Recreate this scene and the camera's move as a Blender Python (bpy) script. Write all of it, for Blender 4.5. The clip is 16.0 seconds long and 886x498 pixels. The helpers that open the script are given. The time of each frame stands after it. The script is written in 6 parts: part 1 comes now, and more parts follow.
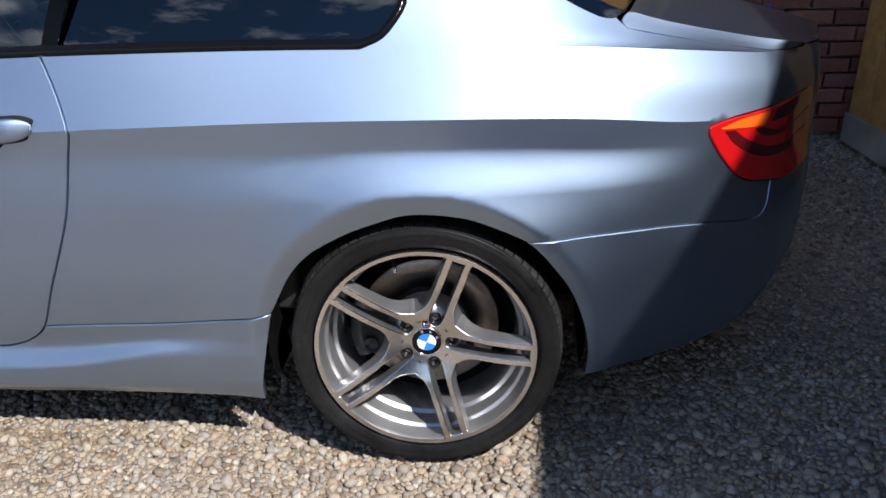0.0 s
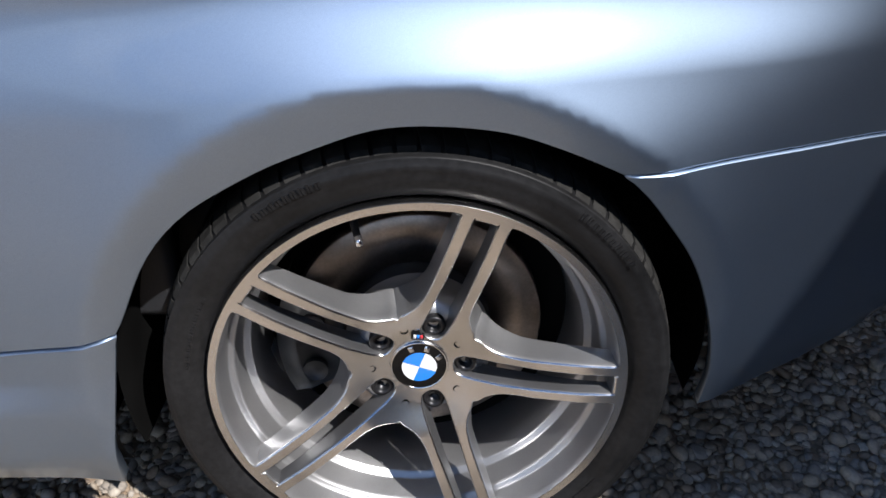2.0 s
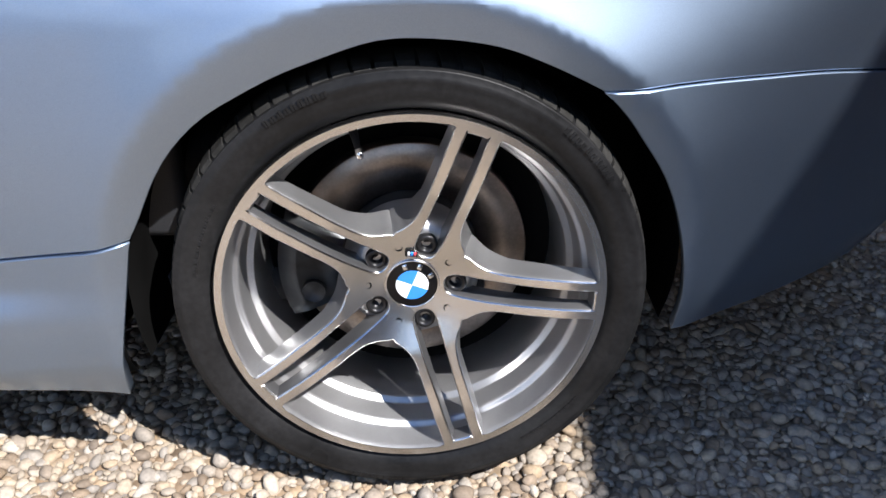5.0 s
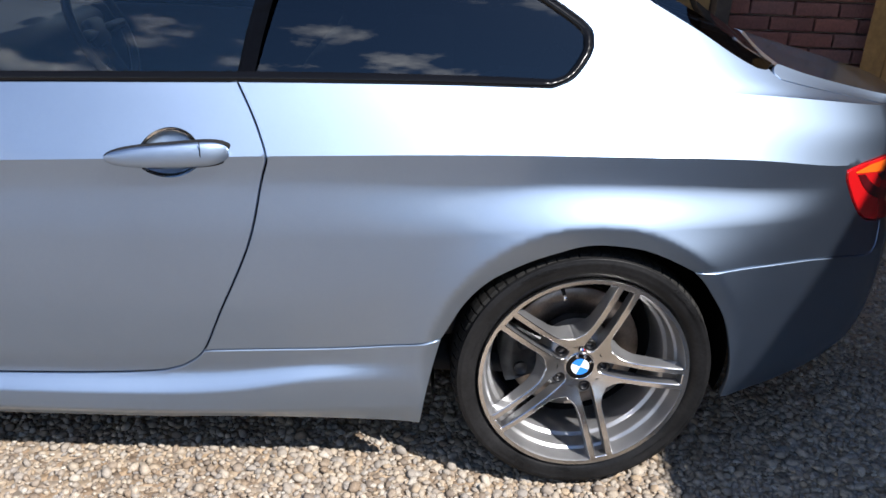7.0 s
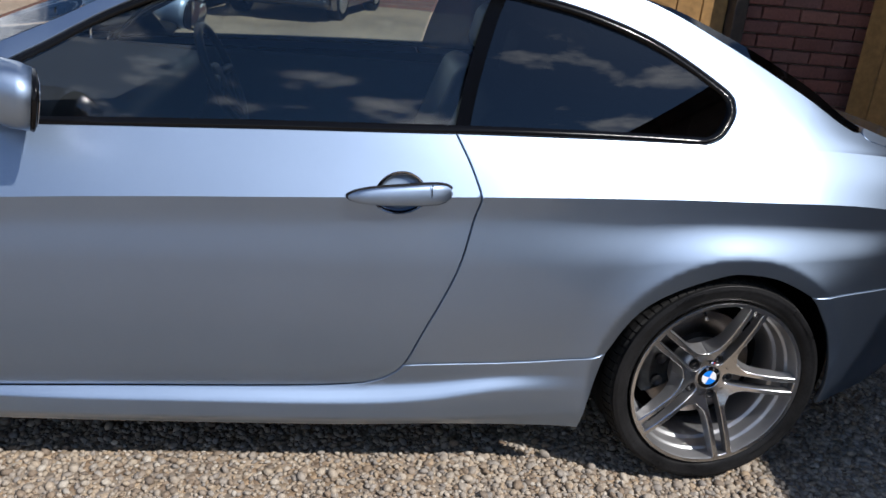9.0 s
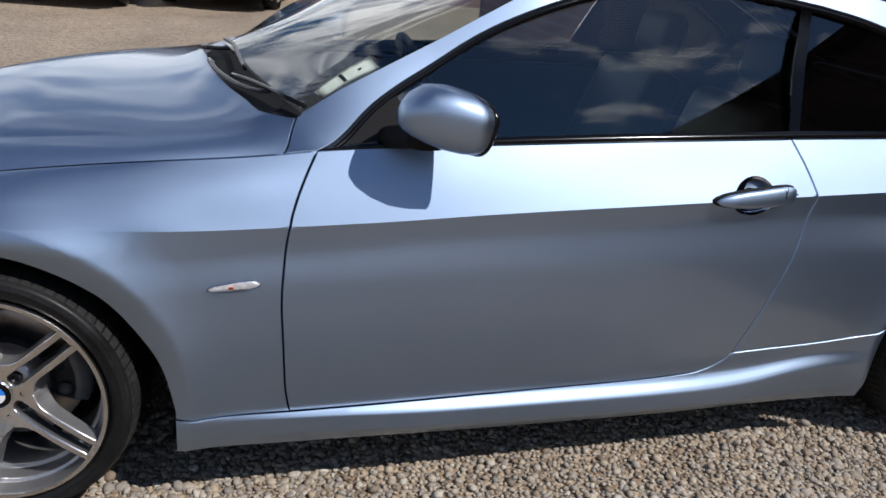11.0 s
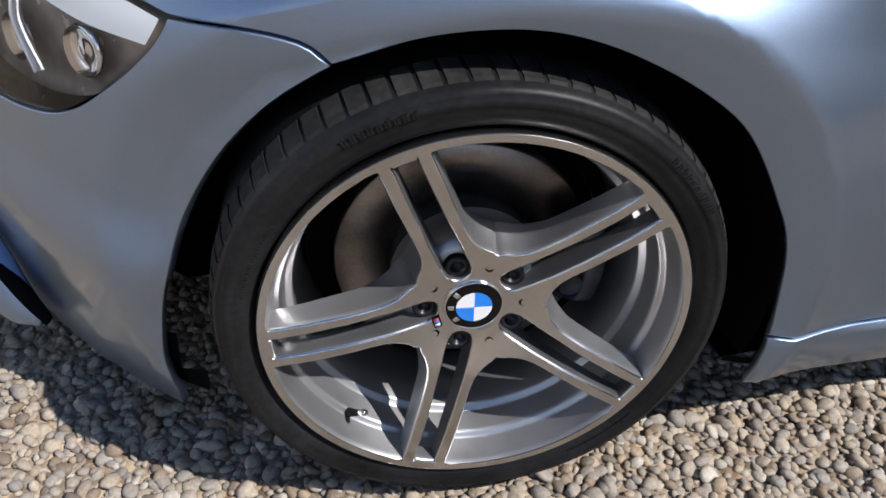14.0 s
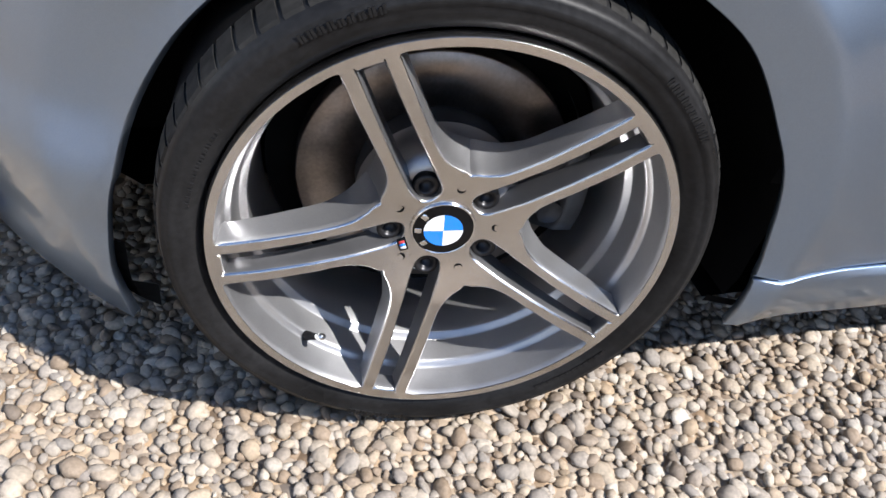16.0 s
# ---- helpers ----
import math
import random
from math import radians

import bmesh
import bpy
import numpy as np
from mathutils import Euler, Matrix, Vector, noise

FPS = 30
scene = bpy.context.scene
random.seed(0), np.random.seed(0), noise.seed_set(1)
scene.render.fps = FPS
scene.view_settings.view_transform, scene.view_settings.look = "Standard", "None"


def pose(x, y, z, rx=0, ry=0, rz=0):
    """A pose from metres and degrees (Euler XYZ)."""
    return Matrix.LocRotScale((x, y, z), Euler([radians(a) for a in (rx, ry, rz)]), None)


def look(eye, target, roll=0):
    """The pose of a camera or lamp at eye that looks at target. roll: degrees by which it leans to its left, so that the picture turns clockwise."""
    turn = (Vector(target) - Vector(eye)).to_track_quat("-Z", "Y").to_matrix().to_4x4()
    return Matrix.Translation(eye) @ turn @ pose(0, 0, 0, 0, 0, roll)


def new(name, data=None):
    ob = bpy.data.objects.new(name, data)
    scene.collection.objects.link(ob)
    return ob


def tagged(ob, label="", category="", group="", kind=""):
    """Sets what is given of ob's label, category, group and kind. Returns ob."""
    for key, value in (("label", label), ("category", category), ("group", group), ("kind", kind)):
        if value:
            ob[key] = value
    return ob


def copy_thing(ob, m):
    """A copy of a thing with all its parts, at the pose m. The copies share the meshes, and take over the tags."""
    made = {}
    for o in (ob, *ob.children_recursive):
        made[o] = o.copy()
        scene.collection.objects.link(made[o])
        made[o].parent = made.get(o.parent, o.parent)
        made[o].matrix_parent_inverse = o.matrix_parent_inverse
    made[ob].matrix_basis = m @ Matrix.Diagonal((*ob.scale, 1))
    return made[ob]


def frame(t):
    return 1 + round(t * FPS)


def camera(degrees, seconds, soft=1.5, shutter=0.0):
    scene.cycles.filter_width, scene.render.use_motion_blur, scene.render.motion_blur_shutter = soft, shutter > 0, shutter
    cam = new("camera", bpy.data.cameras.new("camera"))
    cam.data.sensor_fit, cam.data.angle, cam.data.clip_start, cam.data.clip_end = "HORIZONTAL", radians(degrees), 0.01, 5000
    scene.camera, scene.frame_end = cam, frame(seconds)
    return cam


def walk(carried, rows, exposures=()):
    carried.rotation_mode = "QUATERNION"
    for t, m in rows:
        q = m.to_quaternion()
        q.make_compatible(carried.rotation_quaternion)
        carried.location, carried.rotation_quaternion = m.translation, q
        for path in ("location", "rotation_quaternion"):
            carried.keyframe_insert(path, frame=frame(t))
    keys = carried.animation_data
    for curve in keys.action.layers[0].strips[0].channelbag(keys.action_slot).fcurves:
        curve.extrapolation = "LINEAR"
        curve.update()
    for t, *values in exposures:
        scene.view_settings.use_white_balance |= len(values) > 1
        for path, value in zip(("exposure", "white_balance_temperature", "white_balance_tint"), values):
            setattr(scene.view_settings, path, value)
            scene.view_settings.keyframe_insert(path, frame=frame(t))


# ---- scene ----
cam = camera(57.7, 16.0, soft=1.6)
PATH = [
    (0, (0.227, -1.523, 1.315), (0.014, 0.259, 0.432), -1.8),
    (0.5, (0.157, -1.349, 1.244), (-0.011, 0.469, 0.429), -2.4),
    (1, (0.155, -1.106, 1.243), (0.018, 0.608, 0.223), -1.1),
    (1.5, (0.056, -0.945, 1.147), (0.024, 0.784, 0.143), 0.4),
    (2, (0.052, -0.769, 0.954), (0.01, 0.947, -0.073), -1.6),
    (2.5, (0.081, -0.706, 0.765), (-0.013, 1.014, -0.251), -1.8),
    (3, (0.1, -0.71, 0.712), (-0.002, 1.017, -0.291), -3.0),
    (5.3, (0.025, -0.994, 0.928), (0.048, 0.77, -0.015), 0.4),
    (5.5, (0.017, -1.08, 0.975), (0.051, 0.707, 0.078), 0.7),
    (6, (-0.033, -1.271, 1.146), (-0.072, 0.488, 0.195), 5.2),
    (6.5, (-0.179, -1.433, 1.267), (-0.244, 0.35, 0.363), 3.7),
    (7, (-0.367, -1.627, 1.343), (-0.336, 0.2, 0.528), 2.4),
    (7.5, (-0.408, -1.781, 1.373), (-0.38, 0.083, 0.649), 2.2),
    (8, (-0.552, -1.899, 1.393), (-0.55, -0.043, 0.649), -0.2),
    (8.2, (-0.656, -1.93, 1.391), (-0.615, -0.078, 0.638), 1.0),
    (10.3, (-1.825, -1.786, 1.455), (-1.308, 0.026, 0.784), 5.0),
    (10.4, (-1.909, -1.786, 1.416), (-1.362, 0.005, 0.712), 5.1),
    (10.5, (-1.977, -1.792, 1.419), (-1.392, -0.022, 0.695), 5.4),
    (11, (-2.277, -1.752, 1.403), (-1.727, 0.025, 0.668), 5.5),
    (11.5, (-2.622, -1.561, 1.379), (-2.075, 0.199, 0.602), 6.5),
    (12, (-2.874, -1.403, 1.355), (-2.332, 0.328, 0.513), 6.3),
    (12.5, (-3.079, -1.212, 1.341), (-2.468, 0.478, 0.464), 5.4),
    (13, (-3.154, -1.053, 1.294), (-2.493, 0.566, 0.324), 5.9),
    (13.5, (-3.118, -0.864, 1.165), (-2.541, 0.713, 0.078), 5.0),
    (14, (-3.059, -0.671, 0.96), (-2.511, 0.845, -0.224), 6.2),
    (14.5, (-3.009, -0.596, 0.831), (-2.492, 0.888, -0.405), 4.7),
    (15, (-2.99, -0.583, 0.83), (-2.484, 0.918, -0.39), 4.9),
    (15.5, (-2.99, -0.59, 0.828), (-2.468, 0.885, -0.418), 6.4),
    (16, (-3.019, -0.626, 0.911), (-2.455, 0.766, -0.411), 10.5),
]
EXPOSURES = [(0, 0.17), (1.0, 0.37), (1.5, 0.37), (2.0, 0.22), (2.5, 0.27), (3.0, 0.57), (5.5, 0.75), (6.5, 0.57), (7, 0.47), (8.2, 0.17), (10.3, -0.54), (11, -0.40), (11.5, -0.33), (12.5, -0.23), (13.2, -0.24), (14, -0.04), (14.5, 0.11), (15, 0.37), (15.5, 0.42), (16, 0.57)]
walk(cam, [(t, look(eye, target, roll)) for t, eye, target, roll in PATH], EXPOSURES)

# ---- sky, sun ----
SUN_TO = Vector((0.475, -0.45, 0.775)).normalized()     # towards the sun
world = bpy.data.worlds.new("sky")
scene.world = world
world.use_nodes = True
wn, wl = world.node_tree.nodes, world.node_tree.links
wn.clear()
w_out = wn.new("ShaderNodeOutputWorld")
w_bg = wn.new("ShaderNodeBackground")
w_bg.inputs[1].default_value = 0.093
sky = wn.new("ShaderNodeTexSky")
sky.sky_type = "NISHITA"
sky.sun_disc = False
sky.sun_elevation = math.asin(SUN_TO.z)
sky.sun_rotation = math.atan2(SUN_TO.x, SUN_TO.y)
sky.air_density, sky.dust_density, sky.ozone_density = 1.2, 0.25, 5.0
w_tc = wn.new("ShaderNodeTexCoord")
w_sep = wn.new("ShaderNodeSeparateXYZ")
wl.new(w_tc.outputs["Generated"], w_sep.inputs[0])


def w_math(op, a, b):
    n = wn.new("ShaderNodeMath")
    n.operation = op
    for i, q in enumerate((a, b)):
        if isinstance(q, (int, float)):
            n.inputs[i].default_value = q
        else:
            wl.new(q, n.inputs[i])
    return n.outputs[0]


w_up = w_math("ADD", w_math("MAXIMUM", w_sep.outputs[2], 0.0), 0.16)
w_com = wn.new("ShaderNodeCombineXYZ")
wl.new(w_math("DIVIDE", w_sep.outputs[0], w_up), w_com.inputs[0])
wl.new(w_math("DIVIDE", w_sep.outputs[1], w_up), w_com.inputs[1])
w_noise = wn.new("ShaderNodeTexNoise")
w_noise.inputs["Scale"].default_value = 3.3
w_noise.inputs["Detail"].default_value = 9
w_noise.inputs["Roughness"].default_value = 0.58
w_noise.inputs["Distortion"].default_value = 0.25
wl.new(w_com.outputs[0], w_noise.inputs["Vector"])
w_ramp = wn.new("ShaderNodeValToRGB")
w_ramp.color_ramp.elements[0].position = 0.51
w_ramp.color_ramp.elements[1].position = 0.69
w_bank = w_math("ADD", w_math("MULTIPLY", w_math("SUBTRACT", 0.42, w_sep.outputs[2]), 0.22), w_math("MULTIPLY", w_math("MAXIMUM", w_sep.outputs[1], 0.0), 0.09))
wl.new(w_math("ADD", w_noise.outputs[0], w_bank), w_ramp.inputs[0])   # cloud gathers low down; more is added beyond the yard to brighten the bonnet
w_mix = wn.new("ShaderNodeMixRGB")
w_mix.inputs[2].default_value = (25, 26, 27.5, 1)
wl.new(w_ramp.outputs[0], w_mix.inputs[0])
w_tint = wn.new("ShaderNodeMixRGB")                      # clear deep blue between the clouds
w_tint.blend_type = "MULTIPLY"
w_tint.inputs[0].default_value = 1
w_tint.inputs[2].default_value = (0.80, 0.99, 1.20, 1)
wl.new(sky.outputs[0], w_tint.inputs[1])
wl.new(w_tint.outputs[0], w_mix.inputs[1])
wl.new(w_mix.outputs[0], w_bg.inputs[0])
wl.new(w_bg.outputs[0], w_out.inputs[0])

sun = new("sun", bpy.data.lights.new("sun", "SUN"))
sun.data.energy = 7.0
sun.data.angle = radians(0.53)
sun.data.color = (1.0, 0.97, 0.955)
sun.matrix_world = look(SUN_TO * 30, (0, 0, 0))

# ---- materials ----
def material(name, base, rough=0.5, metal=0.0, **more):
    """A principled material. more: coat, coat_rough, spec; grain=(scale, amount, bump); blotch=(scale, amount); second=colour."""
    m = bpy.data.materials.new(name)
    m.use_nodes = True
    n, l = m.node_tree.nodes, m.node_tree.links
    p = n["Principled BSDF"]
    p.inputs["Base Color"].default_value = (*base, 1)
    p.inputs["Roughness"].default_value = rough
    p.inputs["Metallic"].default_value = metal
    if "coat" in more:
        p.inputs["Coat Weight"].default_value = more["coat"]
        p.inputs["Coat Roughness"].default_value = more.get("coat_rough", 0.03)
    if "spec" in more:
        p.inputs["Specular IOR Level"].default_value = more["spec"]
    tc = n.new("ShaderNodeTexCoord")
    colour = None
    if "blotch" in more:
        sc, am = more["blotch"]
        t = n.new("ShaderNodeTexNoise")
        t.inputs["Scale"].default_value, t.inputs["Detail"].default_value = sc, 5
        l.new(tc.outputs["Object"], t.inputs["Vector"])
        r = n.new("ShaderNodeMapRange")
        r.inputs[1].default_value, r.inputs[2].default_value = 0.3, 0.7
        r.inputs[3].default_value, r.inputs[4].default_value = 1 - am, 1 + am
        l.new(t.outputs[0], r.inputs[0])
        x = n.new("ShaderNodeMixRGB")
        x.blend_type = "MULTIPLY"
        x.inputs[0].default_value = 1
        x.inputs[1].default_value = (*base, 1)
        l.new(r.outputs[0], x.inputs[2])
        colour = x.outputs[0]
        rr = n.new("ShaderNodeMapRange")
        rr.inputs[1].default_value, rr.inputs[2].default_value = 0.3, 0.7
        rr.inputs[3].default_value, rr.inputs[4].default_value = max(rough * (1 - am), 0.01), min(rough * (1 + am), 1)
        l.new(t.outputs[0], rr.inputs[0])
        l.new(rr.outputs[0], p.inputs["Roughness"])
    if "grain" in more:
        sc, am, bu = more["grain"]
        t = n.new("ShaderNodeTexNoise")
        t.inputs["Scale"].default_value, t.inputs["Detail"].default_value = sc, 4
        l.new(tc.outputs["Object"], t.inputs["Vector"])
        if am:
            x = n.new("ShaderNodeMixRGB")
            x.blend_type = "MULTIPLY"
            x.inputs[0].default_value = 1
            if colour is None:
                x.inputs[1].default_value = (*base, 1)
            else:
                l.new(colour, x.inputs[1])
            r = n.new("ShaderNodeMapRange")
            r.inputs[1].default_value, r.inputs[2].default_value = 0.3, 0.7
            r.inputs[3].default_value, r.inputs[4].default_value = 1 - am, 1 + am
            l.new(t.outputs[0], r.inputs[0])
            l.new(r.outputs[0], x.inputs[2])
            colour = x.outputs[0]
        if bu:
            b = n.new("ShaderNodeBump")
            b.inputs["Strength"].default_value = 0.6
            b.inputs["Distance"].default_value = bu
            l.new(t.outputs[0], b.inputs["Height"])
            l.new(b.outputs[0], p.inputs["Normal"])
    if colour is not None:
        l.new(colour, p.inputs["Base Color"])
    return m


def pane_material(name, tint, gloss_ior=1.5, haze=0.0):
    """A sheet of tinted glass: clear through, mirror by Fresnel."""
    m = bpy.data.materials.new(name)
    m.use_nodes = True
    n, l = m.node_tree.nodes, m.node_tree.links
    n.remove(n["Principled BSDF"])
    tr = n.new("ShaderNodeBsdfTransparent")
    tr.inputs[0].default_value = (*tint, 1)
    gl = n.new("ShaderNodeBsdfGlossy")
    gl.inputs["Roughness"].default_value = haze
    fr = n.new("ShaderNodeFresnel")
    fr.inputs[0].default_value = gloss_ior
    mx = n.new("ShaderNodeMixShader")
    l.new(fr.outputs[0], mx.inputs[0])
    l.new(tr.outputs[0], mx.inputs[1])
    l.new(gl.outputs[0], mx.inputs[2])
    l.new(mx.outputs[0], n["Material Output"].inputs[0])
    return m


def paint_material(name, flake, spread, dust):
    """Metallic car paint: a broad flake sheen without long tails, a trace of dull pigment, and a clear coat over both."""
    m = bpy.data.materials.new(name)
    m.use_nodes = True
    n, l = m.node_tree.nodes, m.node_tree.links
    n.remove(n["Principled BSDF"])
    tc = n.new("ShaderNodeTexCoord")
    fine, wide = n.new("ShaderNodeTexNoise"), n.new("ShaderNodeTexNoise")
    fine.inputs["Scale"].default_value, fine.inputs["Detail"].default_value = 1500, 3
    wide.inputs["Scale"].default_value, wide.inputs["Detail"].default_value = 2.2, 6
    tone = n.new("ShaderNodeMixRGB")
    tone.blend_type, tone.inputs[0].default_value, tone.inputs[1].default_value = "MULTIPLY", 1, (*flake, 1)
    total = n.new("ShaderNodeMath")
    for t, lo, hi, at in ((fine, 0.90, 1.10, 0), (wide, 0.96, 1.04, 1)):
        l.new(tc.outputs["Object"], t.inputs["Vector"])
        r = n.new("ShaderNodeMapRange")
        r.inputs[1].default_value, r.inputs[2].default_value, r.inputs[3].default_value, r.inputs[4].default_value = 0.3, 0.7, lo, hi
        l.new(t.outputs[0], r.inputs[0])
        l.new(r.outputs[0], total.inputs[at])
    total.operation = "MULTIPLY"
    l.new(total.outputs[0], tone.inputs[2])
    sheen = n.new("ShaderNodeBsdfGlossy")
    sheen.distribution = "BECKMANN"
    sheen.inputs["Roughness"].default_value = spread
    pigment = n.new("ShaderNodeBsdfDiffuse")
    l.new(tone.outputs[0], sheen.inputs["Color"])
    l.new(tone.outputs[0], pigment.inputs["Color"])
    tight, both = n.new("ShaderNodeBsdfGlossy"), n.new("ShaderNodeMixShader")
    tight.distribution = "BECKMANN"
    tight.inputs["Roughness"].default_value = 0.62 * spread
    l.new(tone.outputs[0], tight.inputs["Color"])
    both.inputs[0].default_value = 0.28
    l.new(sheen.outputs[0], both.inputs[1])
    l.new(tight.outputs[0], both.inputs[2])
    base, out = n.new("ShaderNodeMixShader"), n.new("ShaderNodeMixShader")
    base.inputs[0].default_value = dust
    l.new(both.outputs[0], base.inputs[1])
    l.new(pigment.outputs[0], base.inputs[2])
    coat, fr = n.new("ShaderNodeBsdfGlossy"), n.new("ShaderNodeFresnel")
    coat.inputs["Roughness"].default_value = 0.10
    fr.inputs[0].default_value = 1.5
    l.new(fr.outputs[0], out.inputs[0])
    l.new(base.outputs[0], out.inputs[1])
    l.new(coat.outputs[0], out.inputs[2])
    l.new(out.outputs[0], n["Material Output"].inputs[0])
    return m


M_PAINT = paint_material("blue_grey_metallic_paint", (0.272, 0.353, 0.478), 0.60, 0.045)
M_BLACK = material("gloss_black_trim", (0.004, 0.004, 0.0045), 0.16, 0, spec=0.2)
M_RUBBER = material("tyre_rubber", (0.0115, 0.0115, 0.012), 0.40, 0, grain=(140, 0.25, 0.0004), blotch=(9, 0.35), spec=0.14)
M_TREAD = material("dusty_tread", (0.020, 0.0195, 0.0185), 0.8, 0, grain=(90, 0.3, 0.0004), blotch=(14, 0.4), spec=0.1)
M_PLASTIC = material("black_plastic", (0.014, 0.014, 0.015), 0.7, 0, grain=(300, 0.2, 0.0003), spec=0.06)
# near-black: the shade of gaps, arches and hollows is in this colour
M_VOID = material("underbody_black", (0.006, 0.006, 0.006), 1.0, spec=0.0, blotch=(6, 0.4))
M_POLISH = material("turned_alloy_face", (0.60, 0.592, 0.585), 0.24, 1.0, blotch=(9, 0.07), grain=(500, 0.05, 0.00004))
_p = M_POLISH.node_tree.nodes["Principled BSDF"]               # turned on a lathe: grain runs round the axle
_t = M_POLISH.node_tree.nodes.new("ShaderNodeTangent")
_t.direction_type, _t.axis = "RADIAL", "Y"
_p.inputs["Anisotropic"].default_value = 0.65
M_POLISH.node_tree.links.new(_t.outputs[0], _p.inputs["Tangent"])
M_SILVER = material("silver_painted_alloy", (0.40, 0.40, 0.405), 0.38, 0.85, coat=0.5, blotch=(14, 0.08), grain=(900, 0.08, 0))
# silver alloy darkened: the shade inside the slots is put into the colour
M_SLOTSHADE = material("dark_alloy_pocket", (0.19, 0.19, 0.195), 0.4, 0.8, blotch=(14, 0.15))
M_DISC = material("brake_disc_steel", (0.26, 0.225, 0.20), 0.38, 1.0, blotch=(24, 0.25), grain=(260, 0.12, 0))
M_HAT = material("brake_hub_dark", (0.035, 0.036, 0.04), 0.5, 0.5, blotch=(30, 0.3))
M_CALIPER = material("caliper_grey", (0.12, 0.125, 0.13), 0.5, 0.6, blotch=(40, 0.3))
M_BOLT = material("wheel_bolt_black", (0.02, 0.02, 0.022), 0.35, 0.5)
M_CHROME = material("chrome", (0.75, 0.75, 0.76), 0.1, 1.0)
M_BLUE = material("badge_blue", (0.01, 0.21, 0.75), 0.25, 0, coat=1)
M_WHITE = material("badge_white", (0.8, 0.8, 0.82), 0.25, 0, coat=1)
M_RED = material("badge_red", (0.6, 0.03, 0.04), 0.3, 0, coat=1)
M_REDLENS = material("red_lamp_lens", (0.48, 0.006, 0.008), 0.08, 0, coat=1.0, coat_rough=0.01)
M_DARKRED = material("dark_red_lens", (0.07, 0.003, 0.005), 0.1, 0, coat=1.0, coat_rough=0.01)
M_AMBER = material("amber_lens", (0.85, 0.13, 0.01), 0.12, 0, coat=1.0)
M_LEATHER = material("black_leather", (0.02, 0.02, 0.022), 0.5, 0, grain=(160, 0.2, 0.0006))
M_DASH = material("dashboard_black", (0.018, 0.019, 0.022), 0.6, 0, grain=(400, 0.2, 0.0004))
M_CARD = material("card_pale_green", (0.86, 0.92, 0.88), 0.6)
M_INK = material("card_print", (0.03, 0.035, 0.04), 0.6)
M_LAMPBOWL = material("headlamp_housing", (0.40, 0.36, 0.32), 0.22, 0.5, blotch=(18, 0.4))
M_TUBE = material("white_light_tube", (0.85, 0.86, 0.88), 0.2, 0, coat=1)
M_REFLECTOR = material("lamp_reflector", (0.62, 0.62, 0.64), 0.25, 0.35, grain=(120, 0.25, 0.001))
M_GLASS = pane_material("side_glass", (0.70, 0.77, 0.76), 1.9)
M_PRIVACY = pane_material("quarter_glass", (0.06, 0.07, 0.08), 1.8)
M_SCREEN = pane_material("windscreen_glass", (0.90, 0.93, 0.91), 1.6)
M_LENS = pane_material("clear_lens", (0.97, 0.975, 0.98), 1.35)

# ---- the shape of the car body ----
YC = 0.84                                   # the car's centre line
NK = 17                                     # stations' points, sill to centre line
U_ST, BOW_ST, Z_ST, Y_ST = [], [], [], []


def station(u, bow, z_low, y_base, y_off, z_rail, y_rail, z_mid, puff=0.012):
    """One cross-section: eleven points up the flank, two to the rail, three to the centre line."""
    z = list(z_low)
    y = [y_base + o for o in y_off]
    for f in (1 / 3, 2 / 3, 1.0):
        z.append(z[10] + (z_rail - z[10]) * f)
        y.append(y[10] + (y_rail - y[10]) * f - puff * math.sin(math.pi * f))
    for s in (1 / 3, 2 / 3, 1.0):
        z.append(z_rail + (z_mid - z_rail) * (1 - (1 - s) ** 2.2))
        y.append(y_rail + (YC - y_rail) * s)
    U_ST.append(u)
    BOW_ST.append(bow)
    Z_ST.append(z)
    Y_ST.append(y)


NOSE = [.03, .01, .002, -.012, -.026, .006, .014, .018, .024, .045, .09]
BUMP = [.03, .02, .013, .004, -.013, .005, .010, .012, .018, .04, .10]
DOOR_FRONT = [.02, -.002, -.003, .013, .006, 0, .003, .014, .011, .050, .088]
DOOR = [.02, -.014, -.013, .014, .006, 0, .003, .014, .011, .050, .088]
TAIL_LOW = [.03, -.012, -.032, -.038, -.032, -.012, .008, .015, .02, .055, .105]
TAIL = [.045, .018, .005, 0, 0, .005, .01, .015, .02, .055, .105]
station(-3.40, .0, [.065, .13, .20, .24, .30, .40, .48, .53, .56, .585, .60], .53, NOSE, .578, .70, .586, 0)
station(-3.34, -.015, [.06, .125, .19, .235, .30, .40, .48, .54, .58, .615, .642], .425, NOSE, .620, .62, .630, 0)
station(-3.23, -.035, [.055, .12, .17, .22, .30, .40, .48, .55, .60, .64, .670], .27, [.025, .003, -.004, -.014, -.026, .006, .012, .016, .022, .035, .06], .672, .50, .682, 0)
station(-3.08, -.135, [.045, .11, .16, .22, .30, .40, .50, .58, .64, .70, .735], .14, BUMP, .750, .45, .762, 0)
station(-2.93, -.19, [.10, .15, .19, .23, .30, .42, .55, .63, .69, .745, .785], .04, [.06, .03, .02, .01, 0, 0, 0, .008, .030, .076, .15], .818, .42, .836, 0)
station(-2.76, -.23, [.15, .20, .24, .27, .34, .45, .60, .70, .745, .79, .823], -.017, [.03, .01, 0, 0, 0, 0, 0, .002, .028, .074, .15], .858, .40, .876, 0)
